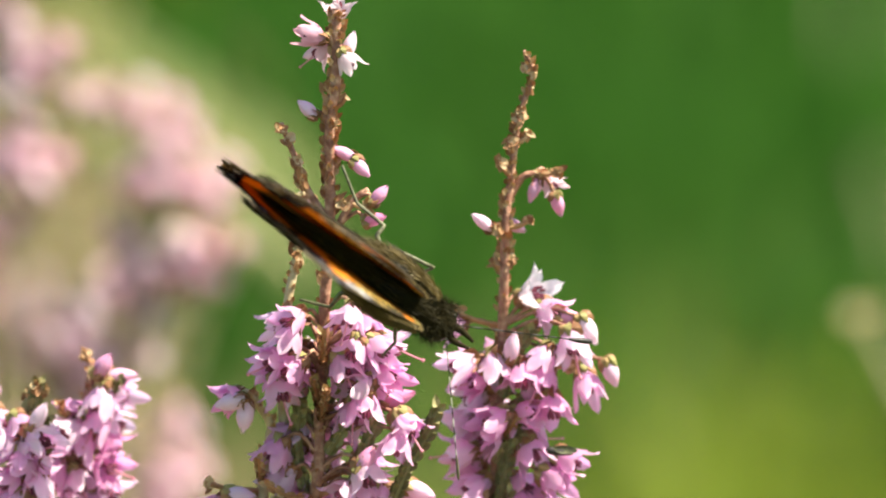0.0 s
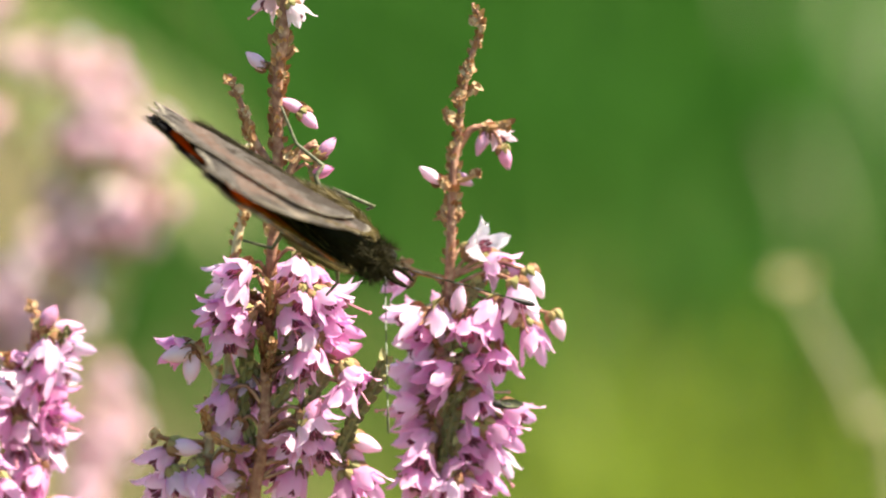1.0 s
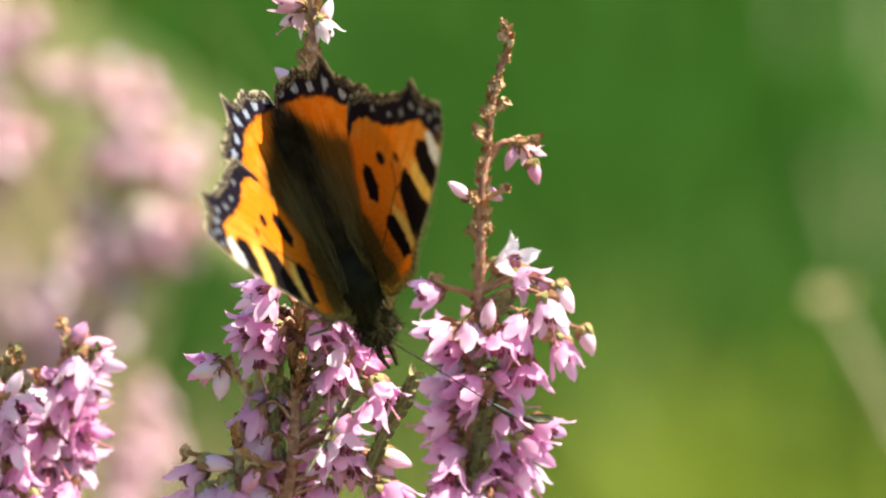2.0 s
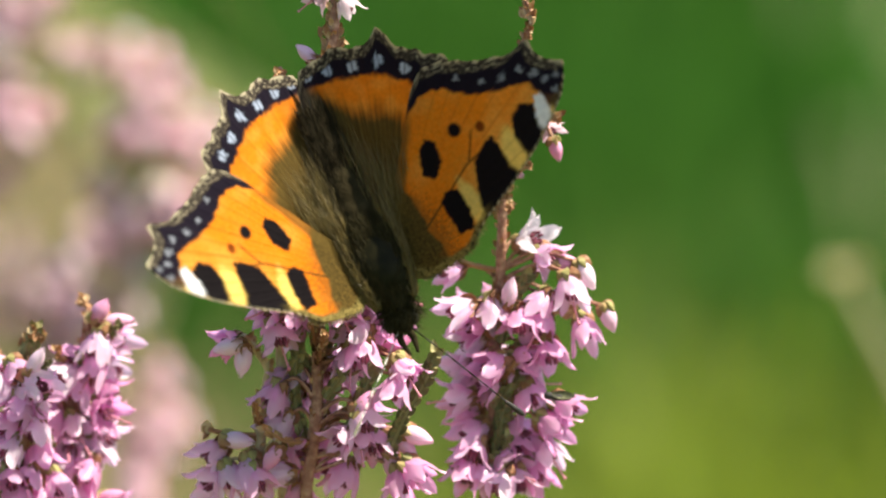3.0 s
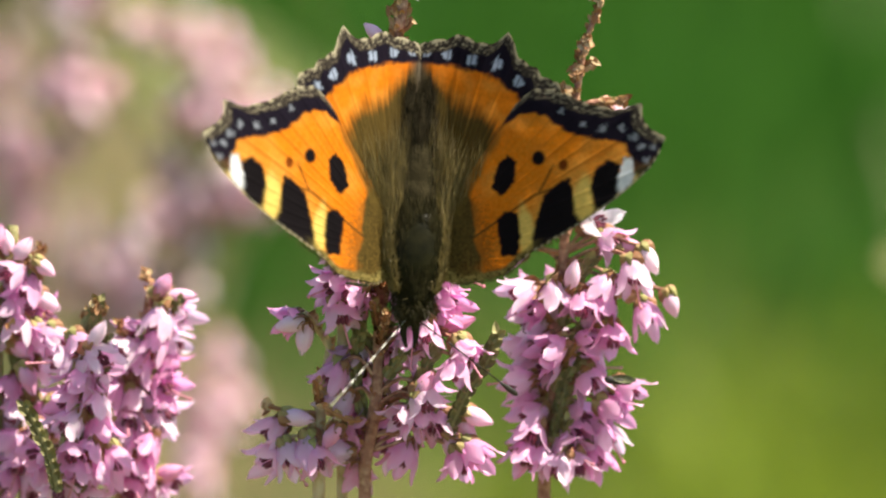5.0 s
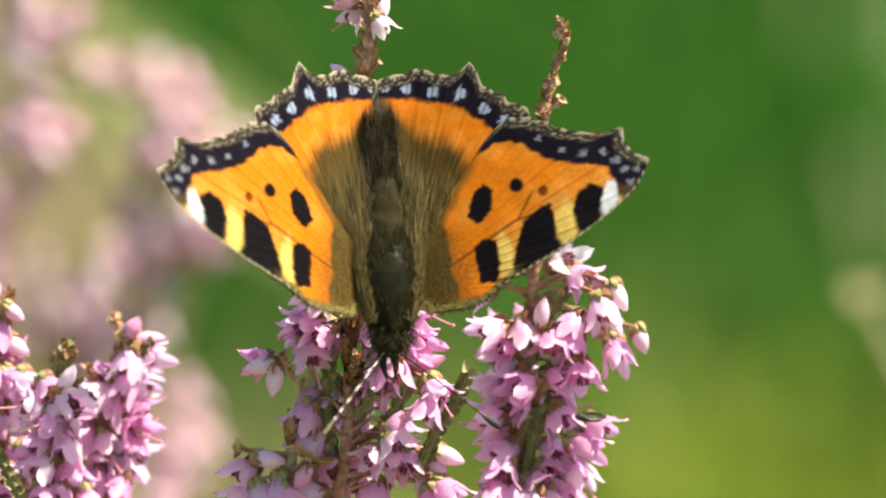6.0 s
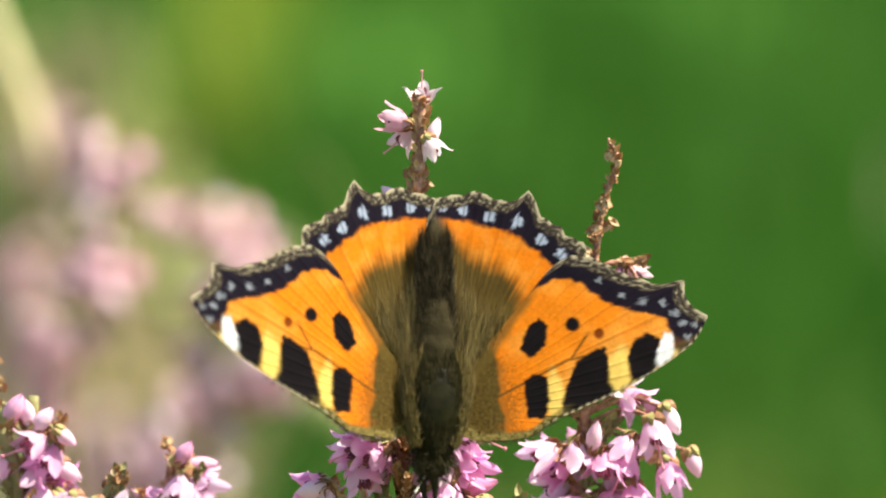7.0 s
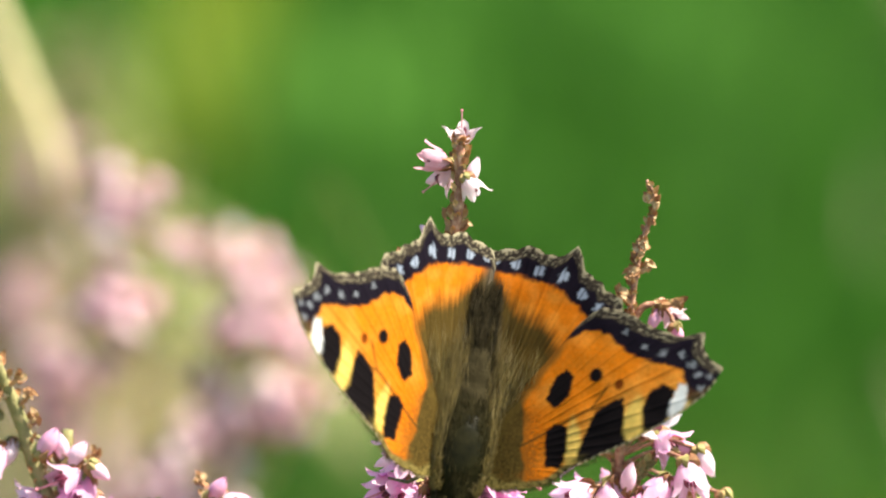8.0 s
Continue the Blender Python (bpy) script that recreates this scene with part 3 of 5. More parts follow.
# ---- the nearest heather sprigs ----
sprig("tall pink heather sprig with sparse buds towards its tip", [
    (-13.9, 25.9), (-13.9, 23.1), (-14.0, 19.3), (-14.5, 15.5), (-14.6, 11.5), (-14.6, 8.2),
    (-15.1, 0.1), (-15.5, -7.5), (-15.7, -11.3), (-15.8, -15.6), (-16.8, -22.5),
],
      [
    (-13.8, 25.8, 90, "o"), (-16.2, 23.7, 160, "o"), (-12.7, 22.7, 70, "u"), (-15.6, 21.7, 215, "b"), (-12.8, 21.2, 300, "b"),
    (-16.6, 17.1, 140, "u"), (-13.4, 12.9, 150, "u"), (-11.6, 11.4, 315, "u"), (-10.1, 9.3, 48, "u"), (-10.5, 7.0, 20, "u"),
    (-13.0, -1.5, 250, "b"), (-18.4, -1.9, 200, "b"), (-19.2, -2.8, 195, "b"), (-11.4, -3.0, 285, "b"), (-13.8, -3.0, 200, "b"),
    (-18.4, -3.6, 240, "b"), (-10.1, -4.4, 330, "b"), (-11.8, -4.5, 250, "b"), (-8.9, -4.7, 335, "o"),
] + [
    (-12.7, -4.8, 240, "b"), (-19.8, -5.6, 192, "b"), (-20.0, -5.8, 200, "b"), (-15.9, -5.9, 235, "b"), (-10.2, -5.9, 340, "b"),
    (-10.3, -6.0, 300, "b"), (-18.4, -6.3, 215, "b"), (-13.4, -6.3, 290, "b"), (-9.5, -7.1, 350, "b"), (-17.8, -7.1, 250, "b"),
    (-12.4, -8.0, 200, "b"), (-19.0, -8.5, 285, "b"), (-11.0, -8.5, 285, "b"), (-8.6, -9.3, 20, "u"), (-11.7, -9.9, 270, "b"),
    (-12.7, -10.6, 262, "b"), (-12.8, -11.0, 250, "b"), (-7.8, -11.6, 300, "b"), (-7.9, -11.8, 300, "b"),
] + [
    (-17.2, -12.8, 260, "b"), (-9.0, -13.3, 250, "b"), (-11.5, -14.1, 60, "u"), (-19.8, -14.3, 240, "b"), (-19.6, -14.6, 225, "b"),
    (-11.2, -15.4, 290, "o"), (-11.4, -16.1, 290, "o"), (-13.8, -17.4, 215, "b"), (-6.7, -17.7, 340, "u"), (-12.0, -17.9, 280, "b"),
    (-10.6, -18.7, 260, "b"), (-7.7, -18.8, 320, "u"), (-15.7, -19.2, 250, "b"), (-10.9, -19.8, 270, "u"), (-9.1, -20.8, 282, "u"),
    (-6.8, -21.0, 320, "b"), (-15.0, -21.2, 230, "b"), (-13.5, -21.7, 240, "b"), (-8.3, -22.2, 280, "b"),
], [
    (-13.9, 16.1, -20), (-14.9, 19.1, 110), (-13.1, 18.0, 10), (-13.5, 23.9, 60), (-17.0, 10.9, 120), (-13.3, 8.8, 40),
    (-11.3, 8.2, 120), (-18.9, 15.4, 160), (-18.3, 14.3, 150), (-17.6, 12.3, 140), (-17.3, 11.1, 120), (-17.1, 10.4, 60),
], 11, BARK, (0.56, 0.42), 0.0, front=False, branches=[[(-15.0, 7.0), (-16.6, 9.6), (-17.6, 12.4), (-18.9, 15.6)], [(-14.6, 5), (-12.6, 8.4), (-11.2, 9.6)]],
      shoots=[[(-9.5, -19, -1), (-8, -15.5, -1.5), (-6, -12, -1.5), (-5.2, -10, -1.5)],
              [(-16, -12, 1), (-18.2, -9, 1.2), (-18.6, -5, 1)],
              [(-15, -14, -1), (-13.2, -11, -1.5), (-12, -8, -1)],
              [(-12.5, -16, -1.5), (-11.5, -13, -1.8), (-10.5, -11, -1.5)],
              [(-17, -18, 0.5), (-17.8, -14, 0.5), (-17.3, -9, 0.3)]], fill=15, fill_top=-4.0)
sprig("pink heather sprig with a bare withered tip", [
    (2.6, 21.1), (3.4, 19.1), (2.4, 15.8), (1.9, 13.5), (1.3, 8.7), (0.9, 5.0),
    (0.7, -0.9), (0.5, -5.0), (-0.1, -11.4), (-0.1, -16.5), (-0.8, -23.7),
],
      [
    (5.1, 8.5, 300, "o"), (3.4, 8.2, 250, "u"), (5.6, 6.8, 285, "u"), (-1.2, 5.6, 140, "u"), (1.9, 4.8, 330, "u"),
    (3.6, -1.1, 25, "w"), (5.0, -2.9, 330, "b"), (6.7, -3.4, 345, "u"), (-4.4, -4.0, 185, "b"), (8.3, -4.4, 300, "u"),
    (1.4, -5.4, 80, "u"), (6.9, -5.7, 280, "b"), (3.9, -6.9, 230, "b"), (-3.5, -7.2, 200, "b"), (5.4, -7.3, 320, "o"),
    (-0.2, -7.7, 262, "b"), (10.3, -8.4, 290, "u"), (2.3, -8.6, 255, "b"), (3.9, -8.8, 240, "b"), (8.1, -9.6, 285, "b"),
] + [
    (-2.5, -10.9, 200, "b"), (5.1, -11.4, 275, "b"), (-0.6, -12.2, 200, "b"), (2.7, -12.5, 278, "b"), (-1.0, -14.0, 195, "o"),
    (-3.5, -15.3, 185, "b"), (3.2, -15.5, 300, "b"), (6.8, -16.3, 330, "o"), (5.4, -18.0, 330, "b"), (-2.4, -18.6, 200, "b"),
    (2.5, -18.8, 335, "o"), (-2.2, -20.2, 250, "b"), (1.9, -20.3, 280, "b"), (4.9, -20.8, 300, "b"), (1.3, -21.6, 335, "o"),
    (3.9, -22.6, 300, "b"), (-1.5, -22.6, 230, "b"), (0.2, -23.2, 240, "b"), (2.2, -23.2, 290, "b"),
], [
    (-3.5, -2.8, 130), (3.6, -4.0, 60), (7.0, -7.6, 40), (0.9, -9.6, 250), (0.2, -16.3, 200), (4.1, 9.9, 150),
    (5.6, 10.2, 30), (0.4, 11.0, 110), (2.9, 5.6, -10), (-0.2, 2.0, 220), (0.2, 5.0, 100), (1.3, 2.2, -40),
    (2.5, 15.6, 100), (2.8, 13.2, -60), (2.9, 17.8, 100), (2.6, 19.8, 120), (3.6, 19.2, 20), (1.4, 12.7, 200),
    (2.2, 14.7, 240),
], 23, BARK, (0.60, 0.13), 0.006, branches=[[(1.1, 7.4), (2.4, 9.4), (3.8, 9.8)]],
      shoots=[[(0.5, -10.3, -1), (1.2, -7.3, -1.2), (3.0, -4.3, -1.0)], [(0.0, -16.4, -1.2), (1.5, -13.4, -1.4), (2.5, -10.3, -1.2)],
              [(0.0, -21.4, -1), (0.5, -17.9, -1.8), (1.2, -15.2, -1.5)]], fill=14, fill_top=-7.0)
sprig("small pale-stemmed heather sprig with few flowers", [
    (-22.2, -8.8), (-20.5, -11.1), (-20.1, -12.6), (-20.8, -16.1), (-20.8, -20.2), (-20.9, -22.5),
],
      [
    (-23.7, -9.2, 195, "u"), (-22.3, -10.6, 262, "u"), (-25.4, -19.6, 215, "b"), (-22.6, -17.9, 355, "u"), (-21.8, -21.0, 270, "b"),
    (-25.4, -22.0, 200, "b"), (-19.9, -19.4, 240, "u"), (-23.4, -21.7, 300, "b"), (-20.9, -21.7, 290, "b"),
], [
    (-22.0, -8.9, 20), (-25.5, -17.2, 80),
], 37, PALE_BARK, (0.55, 0.3), 0.001, fill=2)
sprig("thin pale-stemmed heather sprig with drooping buds", [(-17.2, 9.0), (-17.4, 5.0), (-18.3, 0.0), (-19.0, -4.0), (-19.0, -9.0)],
      [(-17.1, 7.5, 262, "u"), (-18.5, 7.8, 215, "u"), (-16.1, 7.3, 290, "u"), (-17.9, 6.6, 240, "u")], [(-17.6, 3.0, 150), (-18.6, -1.5, 120)], 31, PALE_BARK, (0.5, 0.3), 0.002)
sprig("densely flowering pink heather spike", [
    (-36.4, -8.5), (-36.9, -11.7), (-37.7, -16.0), (-38.5, -20.5), (-38.8, -25.2), (-39.0, -28.1),
],
      [
    (-33.8, -9.5, 5, "u"), (-35.1, -7.8, 55, "u"), (-35.7, -11.8, 250, "b"), (-34.0, -11.5, 0, "b"), (-34.2, -10.5, 30, "u"),
    (-38.0, -12.9, 190, "b"), (-36.1, -13.8, 240, "b"), (-34.3, -14.5, 345, "b"), (-38.8, -14.4, 200, "b"), (-37.7, -15.8, 250, "b"),
    (-35.0, -17.8, 340, "o"), (-34.8, -19.1, 335, "o"), (-34.8, -20.6, 325, "o"), (-36.8, -23.3, 235, "b"), (-34.5, -25.6, 20, "u"),
    (-34.3, -27.1, 330, "o"), (-39.1, -20.0, 290, "u"), (-40.2, -18.3, 240, "b"), (-37.7, -19.4, 300, "b"), (-39.0, -22.3, 250, "b"),
    (-40.8, -20.6, 210, "b"), (-36.0, -22.0, 300, "b"), (-37.1, -26.0, 260, "b"), (-38.2, -27.5, 230, "b"),
], [
    (-37.2, -7.8, 130), (-36.4, -9.2, 110),
], 41, BARK, (0.7, 0.4), 0.012, fill=9, fill_top=-12.0)
sprig("short pink heather sprig with a green tip", [
    (-41.2, -9.0), (-42.3, -11.8), (-43.3, -16.3), (-43.6, -20.2), (-43.8, -25.9),
],
      [
    (-42.4, -12.8, 300, "b"), (-40.6, -13.6, 330, "b"), (-40.8, -11.3, 60, "u"), (-42.5, -16.1, 215, "b"), (-43.9, -17.4, 200, "b"),
    (-41.1, -18.2, 270, "b"), (-40.6, -20.5, 290, "b"), (-41.9, -22.5, 240, "b"), (-40.8, -24.4, 260, "b"), (-44.5, -14.1, 180, "b"),
    (-43.6, -19.7, 230, "b"), (-42.7, -24.2, 250, "b"), (-39.2, -23.5, 300, "b"), (-41.7, -14.9, 20, "b"),
], [
    (-41.2, -9.0, 80), (-40.5, -9.5, 40),
], 43, OLIVE_BARK, (0.7, 0.4), 0.005, fill=8, fill_top=-13.0,
      shoots=[[(-44.0, -24.7, -7.0), (-44.8, -21.5, -7.0), (-45.9, -19.0, -7.0), (-47.0, -16.9, -7.0)], [(-41.7, -13.7, 0), (-41.2, -10.7, 0), (-41.0, -9.2, 0)]])
sprig("pink heather sprig in full flower", [
    (-48.9, -3.2), (-49.4, -9.2), (-48.9, -13.5), (-48.1, -18.0), (-47.7, -22.0), (-47.5, -27.8),
],
      [
    (-47.8, -4.7, 50, "u"), (-49.4, -3.8, 100, "u"), (-45.6, -6.6, 325, "u"), (-47.6, -8.6, 250, "b"), (-45.4, -10.1, 330, "u"),
    (-46.0, -11.5, 345, "o"), (-46.5, -12.9, 300, "b"), (-44.6, -13.4, 300, "b"), (-49.1, -7.2, 200, "b"), (-47.6, -14.3, 330, "u"),
    (-49.3, -18.0, 230, "b"), (-48.8, -20.3, 240, "b"), (-47.2, -16.8, 290, "u"), (-49.0, -22.6, 210, "b"), (-48.1, -24.8, 250, "b"),
    (-49.3, -26.4, 230, "b"), (-46.7, -25.7, 290, "b"), (-48.8, -10.3, 220, "b"), (-47.4, -10.3, 20, "b"), (-48.3, -12.1, 260, "b"),
    (-46.2, -22.0, 320, "b"), (-45.6, -24.2, 300, "b"), (-54.1, -5.4, 250, "u"), (-55.7, -5.8, 220, "b"), (-50.3, -3.5, 60, "u"),
], [], 47, OLIVE_BARK, (0.8, 0.5), 0.01, fill=10, fill_top=-8.0)
sprig("leaning olive heather twig with withered tip", [
    (-55.4, 3.7), (-54.4, 1.0), (-53.3, -1.5), (-52.3, -4.7), (-51.4, -6.9), (-50.5, -9.8),
],
      [], [
    (-46.3, -5.0, 80), (-55.3, 3.2, 100), (-52.9, 2.1, 60), (-52.2, 0.3, -40), (-51.7, -1.9, 80), (-54.9, 0.5, 160),
], 53, OLIVE_BARK, (0.8, 0.5), 0.009,
      shoots=[[(-54.7, -2.1, 0), (-56.3, -0.1, 0), (-57.3, 0.9, 0)]])


# ---- blurred heather behind ----
def far_sprig(seed, n, length):
    """Stem and flowers of a short spike: thick with flowers along its tip, bare below."""
    rng = random.Random(seed)
    stem = [(0.6 * math.sin(i * 0.8 + seed), -length * i / 4) for i in range(9)]
    fl = []
    for k in range(n):
        z = -1.0 - length * 1.0 * rng.random() ** 0.8 if k < n * 0.9 else -length * rng.uniform(1.0, 2.2)
        x = max(-6.0, min(6.0, rng.gauss(0, 2.5)))
        fl.append((x, z - 0.25 * abs(x), rng.choice((200, 230, 250, 290, 310, 340)), "f"))
    return stem, fl


def straw_twig(seed):
    """A dead, scaly heather twig with straw-coloured side shoots."""
    rng = random.Random(seed)
    random.seed(seed)
    root = thing("dead_heather_twig", (0, 0.3, 0), "dead straw-coloured heather twig", "heather", "dead heather twigs")
    bm = bmesh.new()
    spine = smooth_line([(0, 0, 0), (0.004, 0.004, 0.2), (0.0, 0, 0.34), (-0.003, 0, H)], 6)
    tube(bm, spine, (0.0014, 0.0005), 7, 0.1)
    part("stem", bm, PALE_BARK, root)
    for k in range(9):
        p = spine[rng.randrange(8, len(spine) - 1)]
        a, ln = rng.uniform(0, 6.28), rng.uniform(0.012, 0.026)
        way = Vector((math.cos(a) * 0.6, math.sin(a) * 0.6, 1)).normalized()
        line = smooth_line([p, p + way * ln * 0.5, p + way * ln + Vector((0, 0, ln * 0.15))], 4)
        bm = bmesh.new()
        tube(bm, line, (0.0005, 0.0003), 6)
        leafy_shoot(bm, line, 2.2 * MM, 0.9 * MM, 1.2 * MM)
        tagged(part("side_shoot", bm, STRAW, root, smooth=False), kind="stuff")
    return root


def stand(x, z, y, lean, turn):
    """The pose of a plant of height H whose tip comes to x, z (mm from the flowers' height) at the depth y, leaning sideways."""
    return Matrix.Translation((x * MM - math.sin(radians(lean)) * H, y, H + z * MM - math.cos(radians(lean)) * H)) @ pose(0, 0, 0, 0, lean, 0) @ pose(0, 0, 0, 0, 0, turn)


def behind():
    rng = random.Random(5)
    rows = []
    # tip x and z (mm), depth, length of the flowering spike (mm), lean of its plant
    spots = [(-55.9, -19.3, 0.25, 8, 4), (-57.2, -31.5, 0.25, 9, 6), (-40.9, -28.7, 0.25, 10, 6), (-36.5, -42.5, 0.25, 9, 22), (-48.5, -53.5, 0.25, 9, 18),
             (-42.3, -67.8, 0.24, 15, 0), (-69.1, -54.9, 0.33, 16, -5), (-39.0, -44.0, 0.25, 8, 26), (-51.5, -54.0, 0.25, 8, 10), (-41.5, -43.5, 0.29, 5, 12), (-34.6, -45.0, 0.30, 5, 24), (-46.0, -56.5, 0.28, 5, 14), (-45.5, -38.0, 0.31, 5, 6), (-39.5, -71.0, 0.27, 7, 4)]
    for i, (x, z, y, length, lean) in enumerate(spots):
        st, fl = far_sprig(60 + i, int(1.25 * length) + 3, length)
        p = sprig("pink flowering heather sprig farther back", st, fl, [], 70 + i, PALE_BARK, (0.4, 0.25), 0.0, foot=0.0,
                  shoots=[[(0, -1.7 * length, 0), (q * 2, -1.4 * length, 1), (q * 3.5, -0.9 * length - 3, 1)] for q in (-1, 1)])
        p.matrix_basis = stand(x, z, y, lean, rng.uniform(-40, 40))
        rows.append(p)
    # a second, deeper row: some of the spikes again
    back = [(-80, -61, 0.52, 5), (-86, -88, 0.55, 8), (-74, -104, 0.50, -6)]
    back += [(-97, -196, 1.02, 2), (-114, -219, 0.99, 6), (-127, -199, 1.05, 5), (-103, -210, 1.0, -8), (-80, -214, 1.0, 4)]
    for i, (x, z, y, lean) in enumerate(back):
        copy_thing(rows[i], stand(x, z, y, lean, rng.uniform(-40, 40)))
    twig = straw_twig(3)
    spots = [(-106, -153, 1.09, -4), (-110, -171, 0.99, -8), (-138, -177, 1.19, 3), (-113, -165, 1.0, 4), (-92, -188, 1.02, -6), (-103, -201, 1.0, -3), (-87, -205, 0.98, 8), (-89, -192, 1.05, 10), (-73, -209, 0.95, 5),
             (-98, -160, 0.9, 3), (-84, -172, 0.92, -4), (-120, -150, 1.1, 5), (-78, -196, 0.9, 2), (-108, -140, 1.0, 0),
             (-70, -168, 0.88, 6), (-92, -158, 0.95, -5), (-116, -182, 1.0, 3), (-82, -186, 0.9, -2), (-101, -176, 1.04, 7), (-123, -166, 1.1, -6), (-90, -146, 0.92, 2), (-75, -180, 0.86, -7)]
    for i, (x, z, y, lean) in enumerate(spots):
        m = stand(x, z, y, lean, rng.uniform(0, 360))
        if i == 0:
            twig.matrix_basis = m
        else:
            copy_thing(twig, m)


behind()


def stalk(name, label, pts, radius, material, category):
    root = thing(name, pts[-1], label, category)
    bm = bmesh.new()
    line = smooth_line([Vector(p) - root.location for p in pts], 6)
    tube(bm, line, radius, 7, 0.06)
    part("stalk", bm, material, root)
    return root


def seed_head():
    x, z, y = 46.0 * MM, H - 79.0 * MM, 0.35
    pts = [(x, y, z), (x + 0.004, y, z - 0.008), (x + 0.0085, y, z - 0.018), (x + 0.016, y + 0.005, z - 0.05), (x + 0.03, y + 0.02, 0.0)]
    root = stalk("dry_grass_stalk", "pale dry stalk with a withered seed head", pts, (0.0006, 0.0010), DRAW, "grass")
    bm = bmesh.new()
    rng = random.Random(8)
    for k in range(26):
        a = rng.uniform(0, 6.28)
        way = Vector((0.5 * math.cos(a), 0.5 * math.sin(a), rng.uniform(0.3, 1.0)))
        scale_leaf(bm, Vector((x, y, z - 0.001)) - root.location, way, rng.uniform(2.4, 4.2) * MM, 1.5 * MM)
    part("seed_head", bm, STRAW, root, "pale withered seed head", smooth=False)


seed_head()


LEAF_FACE = Vector((0.25, -0.55, 0.80)).normalized()     # the side that arching leaves turn to the sun


def long_blade(label, pts, y, width, material, foot):
    """A long arched grass blade, folded along its middle; pts from the tip down (mm), then on to its foot."""
    root = thing("tall_grass", foot, label, "grass")
    pts = [Vector((x * MM, y, H + z * MM)) for x, z in pts] + [Vector(foot)]
    line = smooth_line([p - root.location for p in pts], 8)
    bm, rib = bmesh.new(), bmesh.new()
    rows, n = [], len(line)
    for i, p in enumerate(line):
        d = (line[min(i + 1, n - 1)] - line[max(i - 1, 0)]).normalized()
        s = d.cross(LEAF_FACE).normalized()
        w = width * MM * min(1.0, 0.15 + i / 8)
        rows.append([bm.verts.new(p - s * w), bm.verts.new(p - LEAF_FACE * w * 0.5), bm.verts.new(p + s * w), bm.verts.new(p + LEAF_FACE * 0.0002)])
    for a_, b_ in zip(rows, rows[1:]):
        for k in range(4):
            bm.faces.new((a_[k], a_[(k + 1) % 4], b_[(k + 1) % 4], b_[k]))
    bm.faces.new(rows[0])
    bm.faces.new(rows[-1][::-1])
    part("blade", bm, material, root)
    tube(rib, [p + LEAF_FACE * 0.0003 for p in line], (0.12 * MM, 0.3 * MM), 6)
    part("midrib", rib, material, root)


def tussock():
    """Arching grass behind the flowers: it rises outside the view and hangs across it, with its tips by the tall sprig."""
    rng = random.Random(17)
    root = thing("grass_tussock", (-0.21, 1.0, 0.0), "arching olive-green and straw-coloured grass leaves", "grass")
    upper, lower = [(-37.8, -190.6), (-52.6, -177.6), (-71.9, -164.7), (-87.8, -152.9), (-105.8, -136.6)], [(-42.6, -205.8), (-56.2, -194.0), (-74.4, -182.2), (-95.0, -172.7), (-113.1, -160.9)]
    for k in range(15):
        f = 0.02 + 0.46 * k / 14
        y = rng.uniform(0.90, 1.0)
        end = rng.uniform(-3, 3)
        pts = []
        for (ax, az), (bx, bz) in zip(upper, lower):
            pts.append(Vector(((ax + (bx - ax) * f + end) * MM, y, H + (az + (bz - az) * f - end) * MM)))
        pts.append(Vector((-0.21 + rng.uniform(-0.02, 0.02), y + 0.05, 0.0)))
        line = smooth_line([p - root.location for p in pts], 6)
        bm, rows, n = bmesh.new(), [], len(line)
        for i, p in enumerate(line):
            d = (line[min(i + 1, n - 1)] - line[max(i - 1, 0)]).normalized()
            s = d.cross(LEAF_FACE).normalized()
            w = (1.6 if k < 13 else 2.2) * MM * min(1.0, 0.1 + i / 9)
            rows.append([bm.verts.new(p - s * w), bm.verts.new(p - LEAF_FACE * w * 0.5), bm.verts.new(p + s * w), bm.verts.new(p - LEAF_FACE * w * 0.25)])
        for a_, b_ in zip(rows, rows[1:]):
            for q in range(4):
                bm.faces.new((a_[q], a_[(q + 1) % 4], b_[(q + 1) % 4], b_[q]))
        bm.faces.new(rows[0])
        bm.faces.new(rows[-1][::-1])
        part("leaf", bm, (STRAW if k > 12 else OLIVE_LEAF), root, "straw-coloured dry leaf" if k > 12 else "")


tussock()
long_blade("long pale grass blade arching through the heather", [(-86.2, -12.8), (-75.9, -24.7), (-53.8, -47.2), (-37.4, -58.4), (-22.5, -66.7)], 0.36, 0.3, OLIVE_LEAF, (0.10, 0.5, 0.0))
long_blade("broad pale dry grass blade", [(-66.5, -34.0), (-68.3, -27.1), (-70.0, -22.1), (-72.1, -17.2), (-75.5, -9.0), (-84.0, 4.0), (-100.0, 6.0), (-122.0, -30.0)], 0.30, 1.5, STRAW, (-0.17, 0.34, 0.0))


